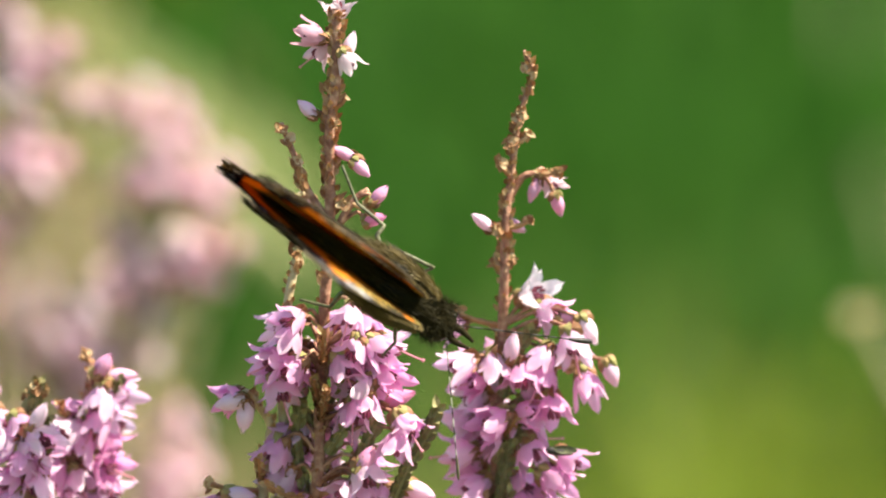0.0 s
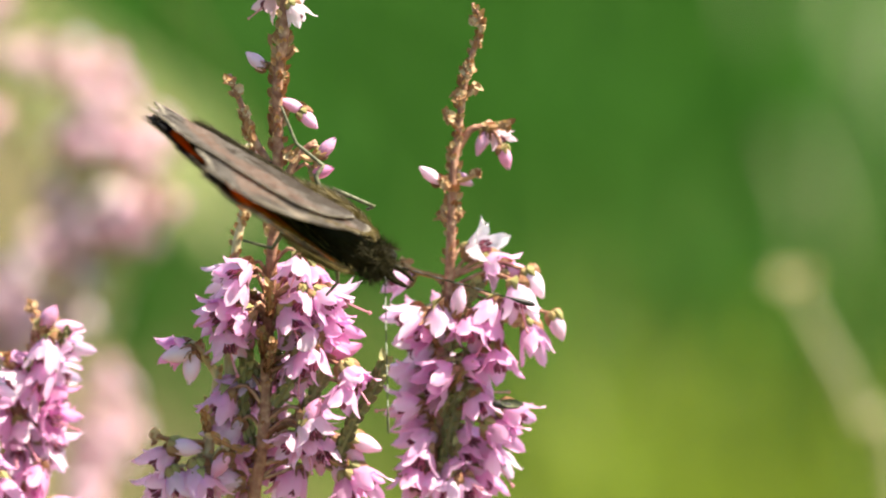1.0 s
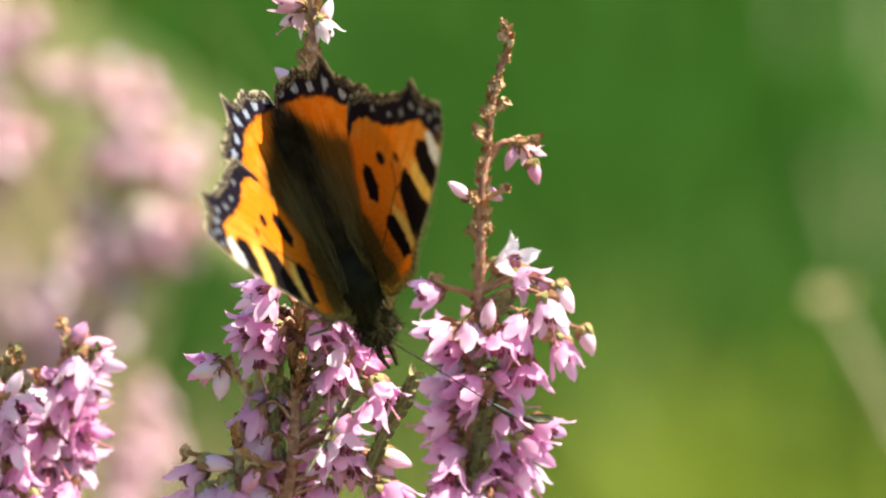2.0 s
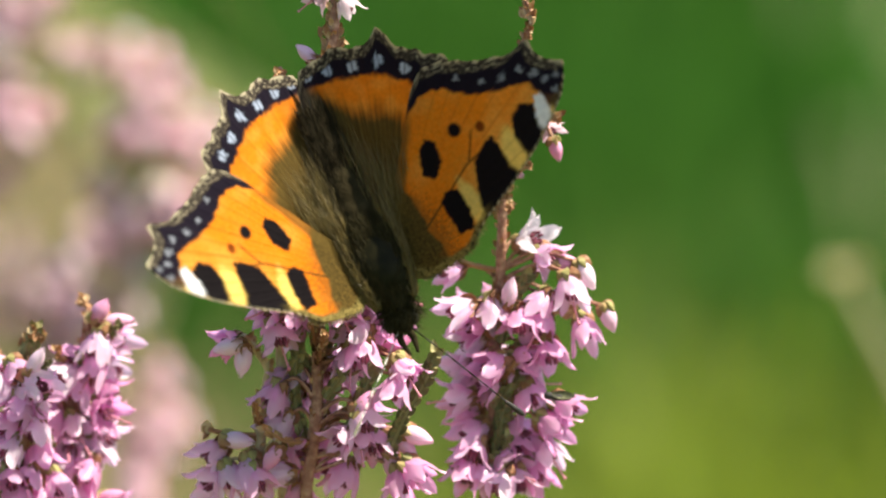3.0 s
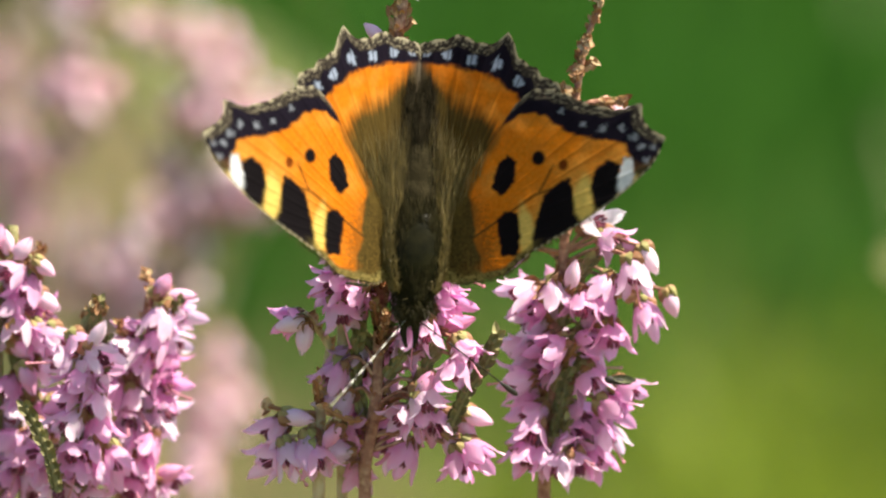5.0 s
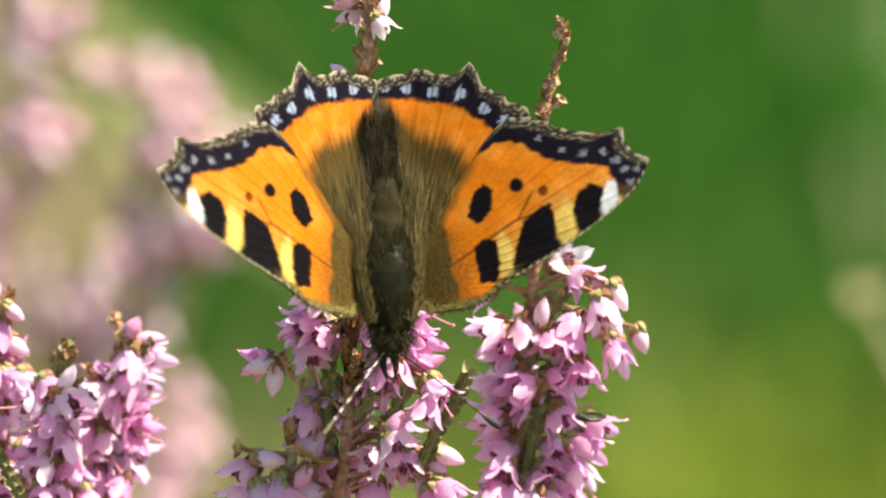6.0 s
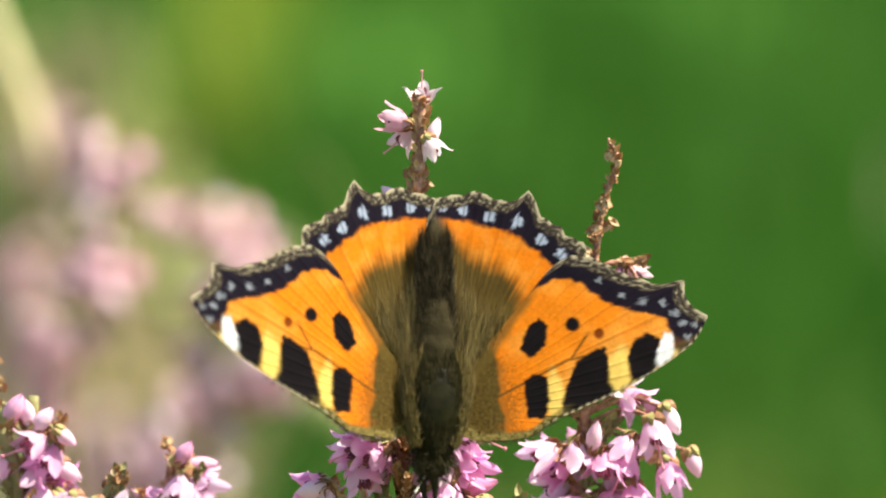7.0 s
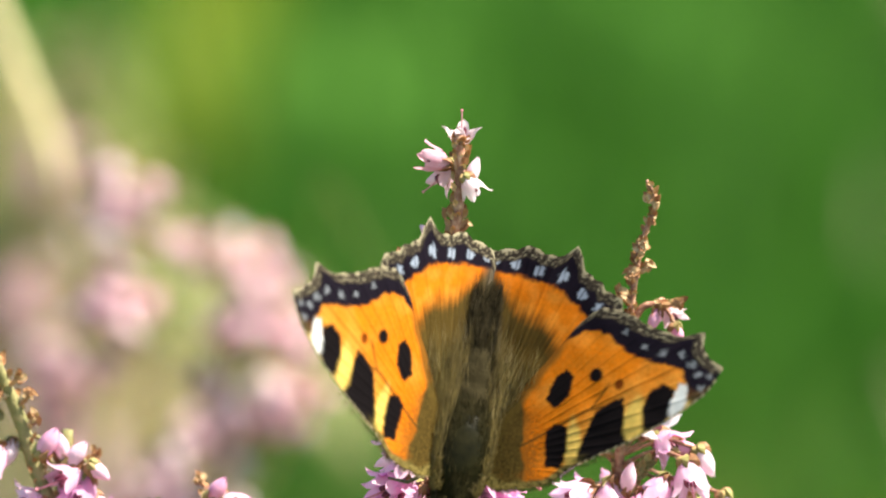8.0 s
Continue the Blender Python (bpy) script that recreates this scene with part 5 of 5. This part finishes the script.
def butterfly():
    rng = random.Random(99)
    root = thing("butterfly", (0, 0, H), "orange and black tortoiseshell butterfly sitting head down on the heather", "butterfly")
    bm = bmesh.new()
    lathe(bm, [(-3.6, 0.8, 0.2), (-3.2, 1.4, 0.4), (-2.2, 2.0, 0.7), (-0.8, 2.5, 0.9), (0.8, 2.75, 1.0), (2.4, 2.75, 1.0), (3.8, 2.4, 0.9), (4.8, 1.7, 0.8), (5.4, 0.8, 0.7)], 28, 0.72)
    thorax = part("thorax", bm, SHELL, root, "dark olive shiny thorax")
    bm = bmesh.new()
    hairs(bm, 1500, lambda g: (lambda a, y: (2.8 * math.sin(a) * MM * (1 - 0.02 * (y - 1) ** 2), y * MM, 1.0 * MM + 2.0 * math.cos(a) * MM * (1 - 0.03 * y * y)))(
        g.choice((-1, 1)) * g.uniform(0.8, 1.7), g.uniform(-2.8, 4.4)), lambda g: (g.uniform(-0.4, 0.4), g.uniform(0.2, 1), g.uniform(0.0, 0.3)), 0.9 * MM, rng)
    hairs(bm, 700, lambda g: (lambda a, y: (2.95 * math.sin(a) * MM * (1 - 0.02 * (y - 1) ** 2), y * MM, 0.9 * MM + 2.0 * math.cos(a) * MM))(
        g.choice((-1, 1)) * g.uniform(0.9, 1.3), g.uniform(-2.0, 5.0)), lambda g: (g.uniform(-0.3, 0.3), 1, g.uniform(0.1, 0.5)), 1.7 * MM, rng, 0.03)
    top = bmesh.new()
    hairs(top, 3000, lambda g: (lambda a, y: (2.7 * math.sin(a) * MM * (1 - 0.03 * (y - 1.6) ** 2), y * MM, 1.0 * MM + 1.95 * math.cos(a) * MM * (1 - 0.02 * (y - 1.6) ** 2)))(
        *bare_oval(g)), lambda g: (g.uniform(-0.25, 0.25), 1, g.uniform(0.0, 0.15)), 1.1 * MM, rng, 0.022)
    hairs(top, 160, lambda g: (g.uniform(-1.9, 1.9) * MM, g.uniform(3.0, 4.6) * MM, g.uniform(1.4, 2.4) * MM), lambda g: (g.uniform(-0.35, 0.35), 1, g.uniform(-0.25, 0.1)), 2.4 * MM, rng, 0.03)
    side = bmesh.new()
    hairs(side, 1500, lambda g: (lambda a, y: (2.95 * math.sin(a) * MM * (1 - 0.025 * (y - 1) ** 2), y * MM, 0.9 * MM + 2.2 * math.cos(a) * MM))(
        g.choice((-1, 1)) * g.uniform(1.4, 2.5), g.uniform(-2.6, 4.6)), lambda g: (g.uniform(-0.25, 0.25), 1, g.uniform(-0.1, 0.15)), 1.4 * MM, rng)
    tagged(part("flank_fur", side, GREY, thorax, "grey fur on the flanks", smooth=False), kind="stuff")
    tagged(part("back_fur", top, PILE, thorax, "dark olive-brown fur", smooth=False), kind="stuff")
    tagged(part("thorax_fur", bm, HAIR, thorax, "brown-gold fur", smooth=False), kind="stuff")
    bm = bmesh.new()
    prof = []
    for i in range(49):
        f = i / 48
        y = 3.6 + 13.8 * f
        r = 2.15 * math.sin(math.pi * min(1, 0.34 + 0.62 * f)) ** 0.8 * (1 - 0.30 * f) + 0.08 * abs(math.sin(f * 8 * math.pi))
        prof.append((y, max(0.25, r * (1 if f < 0.96 else 0.6)), 0.6 - 0.7 * f))
    lathe(bm, prof, 22, 0.9)
    abdomen = part("abdomen", bm, FUR, root, "grey-brown furry ringed abdomen")
    bm = bmesh.new()
    hairs(bm, 3200, lambda g: (lambda a, y: (1.85 * math.sin(a) * MM * (1 - 0.025 * (y - 4)), y * MM, 0.4 * MM + 1.6 * math.cos(a) * MM * (1 - 0.03 * (y - 4))))(
        g.uniform(-1.7, 1.7), g.uniform(3.8, 15.5)), lambda g: (g.uniform(-0.2, 0.2), 1, g.uniform(0.0, 0.15)), 1.5 * MM, rng, 0.022)
    hairs(bm, 700, lambda g: (lambda a, y: (1.9 * math.sin(a) * MM * (1 - 0.04 * (y - 4)), y * MM, 0.4 * MM + 1.6 * math.cos(a) * MM * (1 - 0.03 * (y - 4))))(
        g.choice((-1, 1)) * g.uniform(0.7, 1.3), g.uniform(3.8, 14.0)), lambda g: (g.uniform(-0.3, 0.3), 1, g.uniform(0.05, 0.2)), 3.0 * MM, rng, 0.025)
    flank = bmesh.new()
    hairs(flank, 1500, lambda g: (lambda a, y: (1.95 * math.sin(a) * MM * (1 - 0.025 * (y - 4)), y * MM, 0.4 * MM + 1.75 * math.cos(a) * MM * (1 - 0.03 * (y - 4))))(
        g.choice((-1, 1)) * g.uniform(1.35, 2.5), g.uniform(3.8, 14.5)), lambda g: (g.uniform(-0.25, 0.25), 1, g.uniform(-0.1, 0.1)), 1.3 * MM, rng)
    tagged(part("flank_fur", flank, GREY, abdomen, "grey fur on the flanks", smooth=False), kind="stuff")
    tagged(part("abdomen_fur", bm, COAT, abdomen, "grey-brown fur", smooth=False), kind="stuff")
    bm = bmesh.new()
    lathe(bm, [(-5.3, 0.5, -0.3), (-5.0, 1.05, -0.25), (-4.2, 1.4, -0.15), (-3.3, 1.3, -0.05), (-2.7, 0.9, 0)], 18, 0.9)
    head = part("head", bm, FUR, root, "dark hairy head")
    for s in (-1, 1):
        bm = bmesh.new()
        bmesh.ops.create_uvsphere(bm, u_segments=14, v_segments=10, radius=0.72 * MM,
                                  matrix=Matrix.Translation((s * 1.05 * MM, -4.25 * MM, -0.1 * MM)) @ Matrix.Diagonal((0.8, 1.05, 1, 1)))
        part("eye", bm, DARK, head, "dark round compound eye")
        bm = bmesh.new()
        tube(bm, smooth_line([(s * 0.5 * MM, -5.0 * MM, -0.6 * MM), (s * 0.55 * MM, -6.2 * MM, -0.4 * MM), (s * 0.35 * MM, -7.3 * MM, 0.0)], 5), (0.42 * MM, 0.14 * MM), 8, 0.1)
        part("palp", bm, FUR, head, "dark pointed palp")
    bm = bmesh.new()
    hairs(bm, 420, lambda g: (g.uniform(-1.4, 1.4) * MM, g.uniform(-5.4, -2.4) * MM, g.uniform(0.2, 1.0) * MM),
          lambda g: (g.uniform(-0.7, 0.7), g.uniform(-1, 0.3), g.uniform(0.1, 0.7)), 1.0 * MM, rng)
    hairs(bm, 700, lambda g: (lambda a, y: (1.75 * math.sin(a) * MM, y * MM, 0.2 * MM + 1.35 * math.cos(a) * MM))(g.uniform(-2.0, 2.0), g.uniform(-4.2, -2.0)),
          lambda g: (g.uniform(-0.5, 0.5), g.uniform(-1, 0.4), g.uniform(0.0, 0.5)), 1.2 * MM, rng, 0.03)
    tagged(part("head_fur", bm, PILE, head, "brown fur", smooth=False), kind="stuff")
    moving = {"body": root}
    for s, nm in ((1, "a"), (-1, "b")):
        bm = bmesh.new()
        line = smooth_line([(0, 0, 0), (0, -4.5 * MM, 0.25 * MM), (0, -9 * MM, 0.1 * MM), (0, -12.2 * MM, 0)], 9)
        radii = [(0.075 if i % 2 else 0.055) * (1.0 if s > 0 else 0.8) * MM for i in range(len(line))]
        tube(bm, line, radii, 7)
        for i, f in enumerate(bm.faces):
            f.material_index = i // 14 % 2
        # left antenna painted as if sunlit, the right one dark as in shade
        ant = part("antenna", bm, LIT_CHITIN if s < 0 else DARK, root, "thin ringed antenna with a dark club")
        ant.data.materials.append(DARK if s < 0 else SHELL)
        bm = bmesh.new()
        tube(bm, smooth_line([(0, -11.8 * MM, 0), (0, -12.8 * MM, 0), (0, -13.8 * MM, 0.05 * MM), (0, -14.2 * MM, 0.05 * MM)], 3),
             [0.05 * MM + (0.22 if s > 0 else 0.09) * MM * math.sin(math.pi * min(1, i / 9 * 0.9 + 0.05)) for i in range(10)], 8)
        part("club", bm, DARK if s > 0 else LEGM, ant, "dark antenna club" if s > 0 else "olive antenna club")
        moving["antenna_" + nm] = ant
    for pts in ([(1.5, 3, -1), (3, 4.9, -1.5), (4.05, 4.85, -2), (4.25, 7.9, -2.5), (6.2, 10.9, -3)],
                [(1.5, 1.5, -1), (2.9, 3, -1.5), (3.6, -0.8, -2), (2.9, -0.4, -3.5)],
                [(-1.2, 0, -1), (-2.35, -0.9, -1.5), (-3.7, -1.9, -2.2), (-5.3, -1.7, -3)],
                [(-1.5, 3, -1), (-3, 4.5, -1.8), (-4.5, 4.5, -2.5), (-5.5, 7, -3.5)]):
        bm = bmesh.new()
        ln = []
        for a, b in zip(pts, pts[1:]):
            ln += [Vector(a).lerp(Vector(b), k / 4) * MM for k in range(4)]
        ln.append(Vector(pts[-1]) * MM)
        tube(bm, ln, (0.26 * MM, 0.12 * MM), 7, 0.08)
        part("leg", bm, LEGM, root, "thin dark scaly leg")
    for s, nm in ((1, "a"), (-1, "b")):
        for hind in (False, True):
            ob = part("hindwing" if hind else "forewing", wing_mesh("wing", hind, s), None, root,
                      "orange hindwing with brown base and blue-spotted black border" if hind else "orange forewing with black, yellow and white spots")
            moving[("hind_" if hind else "fore_") + nm] = ob
            if not hind:
                bm = bmesh.new()
                hairs(bm, 420, lambda g: (lambda a: (s * (1.2 + lerp_table(a, FORE_EDGE) * 0.97 * math.cos(radians(a)) - HINGE) * MM, (0.3 + lerp_table(a, FORE_EDGE) * 0.97 * math.sin(radians(a))) * MM, -0.05 * MM))(g.uniform(-45, 11)),
                      lambda g: (s * g.uniform(0.3, 1.0), g.uniform(-1.0, -0.2), g.uniform(-0.1, 0.2)), 0.55 * MM, rng, 0.03)
                tagged(part("costal_fringe", bm, HAIR, ob, "golden fringe along the front edge", smooth=False), kind="stuff")
            if hind:
                bm = bmesh.new()
                hairs(bm, 900, lambda g: (lambda r, a: (s * (1.2 + r * math.cos(a) - HINGE) * MM, (1 + r * math.sin(a)) * MM, 0.0))(g.uniform(1, 8.0), radians(g.uniform(52, 95))),
                      lambda g: (s * g.uniform(0.05, 0.45), 1, g.uniform(0.02, 0.10)), 3.4 * MM, rng, 0.017)
                hairs(bm, 420, lambda g: (s * g.uniform(0.4, 2.6) * MM, g.uniform(0.0, 9.0) * MM, g.uniform(0.1, 0.8) * MM),
                      lambda g: (s * g.uniform(-0.05, 0.2), 1, g.uniform(0.0, 0.12)), 4.2 * MM, rng, 0.017)
                tagged(part("wing_hair", bm, HAIR, ob, "long golden-brown hair", smooth=False), kind="stuff")
    return moving


FLY = butterfly()

# seconds; turn in the picture's plane, pitch, roll (degrees); place x, z (mm)
FLIGHT = [
    (0.0, 53.9, 3.5, 0.9, -8.0, 2.4),
    (0.2, 53.4, 2.5, 0.5, -7.8, 2.6),
    (0.3, 57.0, 0.0, -3.0, -6.9, 3.2),
    (0.4, 61.0, 0.0, -6.0, -7.0, 3.2),
    (0.5, 62.0, 0.0, -5.5, -7.0, 3.1),
    (0.6, 57.0, 0.0, -4.0, -7.4, 3.2),
    (0.7, 54.0, 0.0, -1.0, -7.7, 3.2),
    (0.8, 60.0, 0.0, -8.0, -8.1, 3.3),
    (0.9, 57.0, 0.0, -6.5, -8.4, 3.4),
    (1.0, 55.7, 0.0, -5.5, -8.8, 3.4),
    (1.1, 52.0, 0.0, -5.0, -8.3, 3.1),
    (1.2, 38.0, 0.0, 6.5, -7.8, 2.8),
    (1.3, 34.0, 0.0, 7.0, -8.0, 3.5),
    (1.5, 24.0, 0.0, 7.5, -9.3, 1.2),
    (1.6, 24.0, 0.0, 7.5, -9.8, 2.1),
    (1.7, 24.1, -2.3, 6.4, -9.9, 1.1),
    (2.8, 23.0, 0.2, 8.8, -9.7, -0.7),
    (3.0, 22.9, -1.5, 10.7, -9.8, -0.8),
    (3.2, 20.4, -1.3, 10.7, -9.0, -1.6),
    (3.3, 19.3, -1.3, 10.8, -8.6, -1.9),
    (3.5, 19.8, 1.5, 11.8, -9.7, -2.0),
    (3.8, 4.5, 1.3, 12.2, -10.4, -2.7),
    (4.0, -2.3, -7.8, 17.4, -12.0, 0.1),
    (4.5, -2.8, -4.8, 13.7, -12.6, -1.7),
    (5.8, 2.3, -8.8, 12.6, -12.5, -0.9),
    (6.0, 3.4, -11.0, 13.3, -12.2, -0.8),
    (6.5, 6.9, -16.7, 14.8, -12.3, -0.1),
    (7.0, -0.4, -3.6, 17.3, -12.8, -0.8),
    (7.5, -4.7, -5.0, 23.1, -12.7, -1.2),
    (7.7, -6.9, -11.8, 13.2, -13.4, -1.4),
    (7.8, -7.4, -9.2, 11.5, -13.9, -1.7),
    (7.9, -7.9, -9.2, 11.0, -13.7, -1.6),
    (8.0, -8.4, -9.3, 10.6, -13.7, -1.5),
]
# seconds; for the two sides each: wing's angle from flat, its sweep, its twist, the hindwing's sweep (degrees)
WINGS = [
    (0.0, (84.6, -4.4, 2.8, 2.2), (85.1, 5.3, -1.8, -3.3)),
    (0.2, (84.8, -3.5, 2.0, 1.5), (85.3, 4.2, -1.4, -2.5)),
    (0.3, (87.5, 0.0, 0.0, 0.0), (87.5, 0.0, 0.0, 0.0)),
    (0.4, (90.0, 0.0, 0.0, 0.0), (90.0, 0.0, 0.0, 0.0)),
    (0.5, (89.5, 0.0, 0.0, 0.0), (89.5, 0.0, 0.0, 0.0)),
    (0.6, (90.0, 0.0, 0.0, 0.0), (90.0, 0.0, 0.0, 0.0)),
    (0.7, (88.0, 0.0, 0.0, 0.0), (88.0, 0.0, 0.0, 0.0)),
    (0.8, (89.5, 0.0, 0.0, 0.0), (89.5, 0.0, 0.0, 0.0)),
    (0.9, (90.0, 0.0, 0.0, 0.0), (90.0, 0.0, 0.0, 0.0)),
    (1.0, (90.0, 0.0, 0.0, 0.0), (90.0, 0.0, 0.0, 0.0)),
    (1.1, (90.0, 0.0, 0.0, 0.0), (90.0, 0.0, 0.0, 0.0)),
    (1.2, (86.0, 0.0, 0.0, 0.0), (86.0, 0.0, 0.0, 0.0)),
    (1.3, (85.5, 0.0, 0.0, 0.0), (85.5, 0.0, 0.0, 0.0)),
    (1.5, (85.5, 0.0, 0.0, 0.0), (85.5, 0.0, 0.0, 0.0)),
    (1.6, (84.5, 0.0, 0.0, 0.0), (84.5, 0.0, 0.0, 0.0)),
    (1.7, (74.8, -0.1, -0.9, -0.1), (76.4, 2.0, -1.4, -0.7)),
    (2.8, (44.8, -5.1, -3.0, -2.1), (46.5, 2.4, -0.5, -2.0)),
    (3.0, (32.3, -5.6, -3.3, -0.8), (31.8, 2.3, 0.0, -0.6)),
    (3.2, (36.1, -4.1, -1.5, 0.2), (35.6, 1.9, -0.1, -1.0)),
    (3.3, (43.2, -3.5, -0.7, 0.7), (42.8, 1.8, -0.1, -1.2)),
    (3.5, (48.0, -2.0, 0.8, 1.2), (48.1, 1.9, 2.2, -1.3)),
    (3.8, (47.6, -3.1, 0.2, -1.8), (48.4, 2.7, 0.3, -0.6)),
    (4.0, (44.7, -0.3, -2.1, -1.9), (42.2, 0.8, -1.9, -4.3)),
    (4.5, (35.7, -0.3, 1.1, -0.7), (36.2, 3.1, 0.5, -0.5)),
    (5.8, (23.6, -1.7, -1.7, 0.0), (26.4, 0.6, -0.6, 0.1)),
    (6.0, (24.2, -1.8, -1.6, 0.7), (23.6, -0.1, -0.9, -0.5)),
    (6.5, (13.4, -2.8, -2.9, 0.8), (15.1, -1.9, -2.2, -1.5)),
    (7.0, (13.9, -1.9, -3.3, 1.6), (11.1, -2.0, -3.2, -0.9)),
    (7.5, (19.4, 0.3, 2.1, 2.3), (18.6, -0.5, 0.1, 0.4)),
    (7.7, (47.6, 1.3, 5.0, 0.6), (47.3, 2.0, 2.7, 2.8)),
    (7.8, (53.5, 0.6, 1.9, -0.0), (55.7, 1.1, -0.5, 3.3)),
    (7.9, (44.2, 0.1, 0.8, 0.1), (45.0, 0.7, -1.2, 1.7)),
    (8.0, (36.6, -0.3, 0.0, 0.1), (36.2, 0.3, -1.7, 0.3)),
]
FLY_DEPTH = -0.011


def motions():
    base = Matrix(((1, 0, 0, 0), (0, math.sin(TILT), -math.cos(TILT), 0), (0, math.cos(TILT), math.sin(TILT), 0), (0, 0, 0, 1)))
    rolls = {row[0]: row[3] for row in FLIGHT}
    walk(FLY["body"], [(t, Matrix.Translation((x * MM, FLY_DEPTH, H + z * MM)) @ base @ pose(0, 0, 0, 0, 0, turn) @ pose(0, 0, 0, pitch) @ pose(0, 0, 0, 0, roll))
                       for t, turn, pitch, roll, x, z in FLIGHT])
    for s, nm in ((1, "a"), (-1, "b")):
        for kind, extra in (("fore_", 0.0), ("hind_", 0.5)):
            # folded wings: the base of the wing turned to the light swings out round the thorax, the tips stay together
            rows = []
            for t, port, starboard in WINGS:
                w, sweep, twist, back = port if s < 0 else starboard
                roll, fold = rolls[t], step(w, 78, 85)
                out = fold * (step(-roll, 0.5, 5) if s > 0 else step(abs(roll), 1, 4) * max(0.6, step(roll, 1, 6)))
                place = pose(s * (HINGE + 1.5 * out) * MM, 0, 0.5 * MM, 0, 0, s * (4.0 * out + 2.0 * (fold - out)))
                rows.append((t, place @ pose(0, 0, 0, twist) @ pose(0, 0, 0, 0, -s * (w + extra * w / 90 + 1.2 * out)) @ pose(0, 0, 0, 0, 0, s * (back if extra else sweep))))
            walk(FLY[kind + nm], rows)
    # seconds, sideways angle, lift from the body's plane
    right = ((0.0, 28, -26), (0.5, 21, -29), (1.0, 16, -25), (1.5, 38, -22), (3.0, 33, -22), (3.5, 37, -20), (4.0, 62, -29), (4.5, 62, -32), (8.0, 62, -32))
    left = ((0.0, -48, -23), (0.5, -57, -12), (1.0, -55, -6), (1.5, -54, 6), (3.0, -51, 37), (3.5, -49, 30), (4.0, -57, 28), (4.5, -49, 33), (6.0, -41, 35), (8.0, -41, 35))
    for s, nm, rows in ((1, "antenna_a", right), (-1, "antenna_b", left)):
        walk(FLY[nm], [(t, pose(s * 0.5 * MM, -4.9 * MM, 0.3 * MM) @ pose(0, 0, 0, 0, 0, a) @ pose(0, 0, 0, -d)) for t, a, d in rows])


motions()
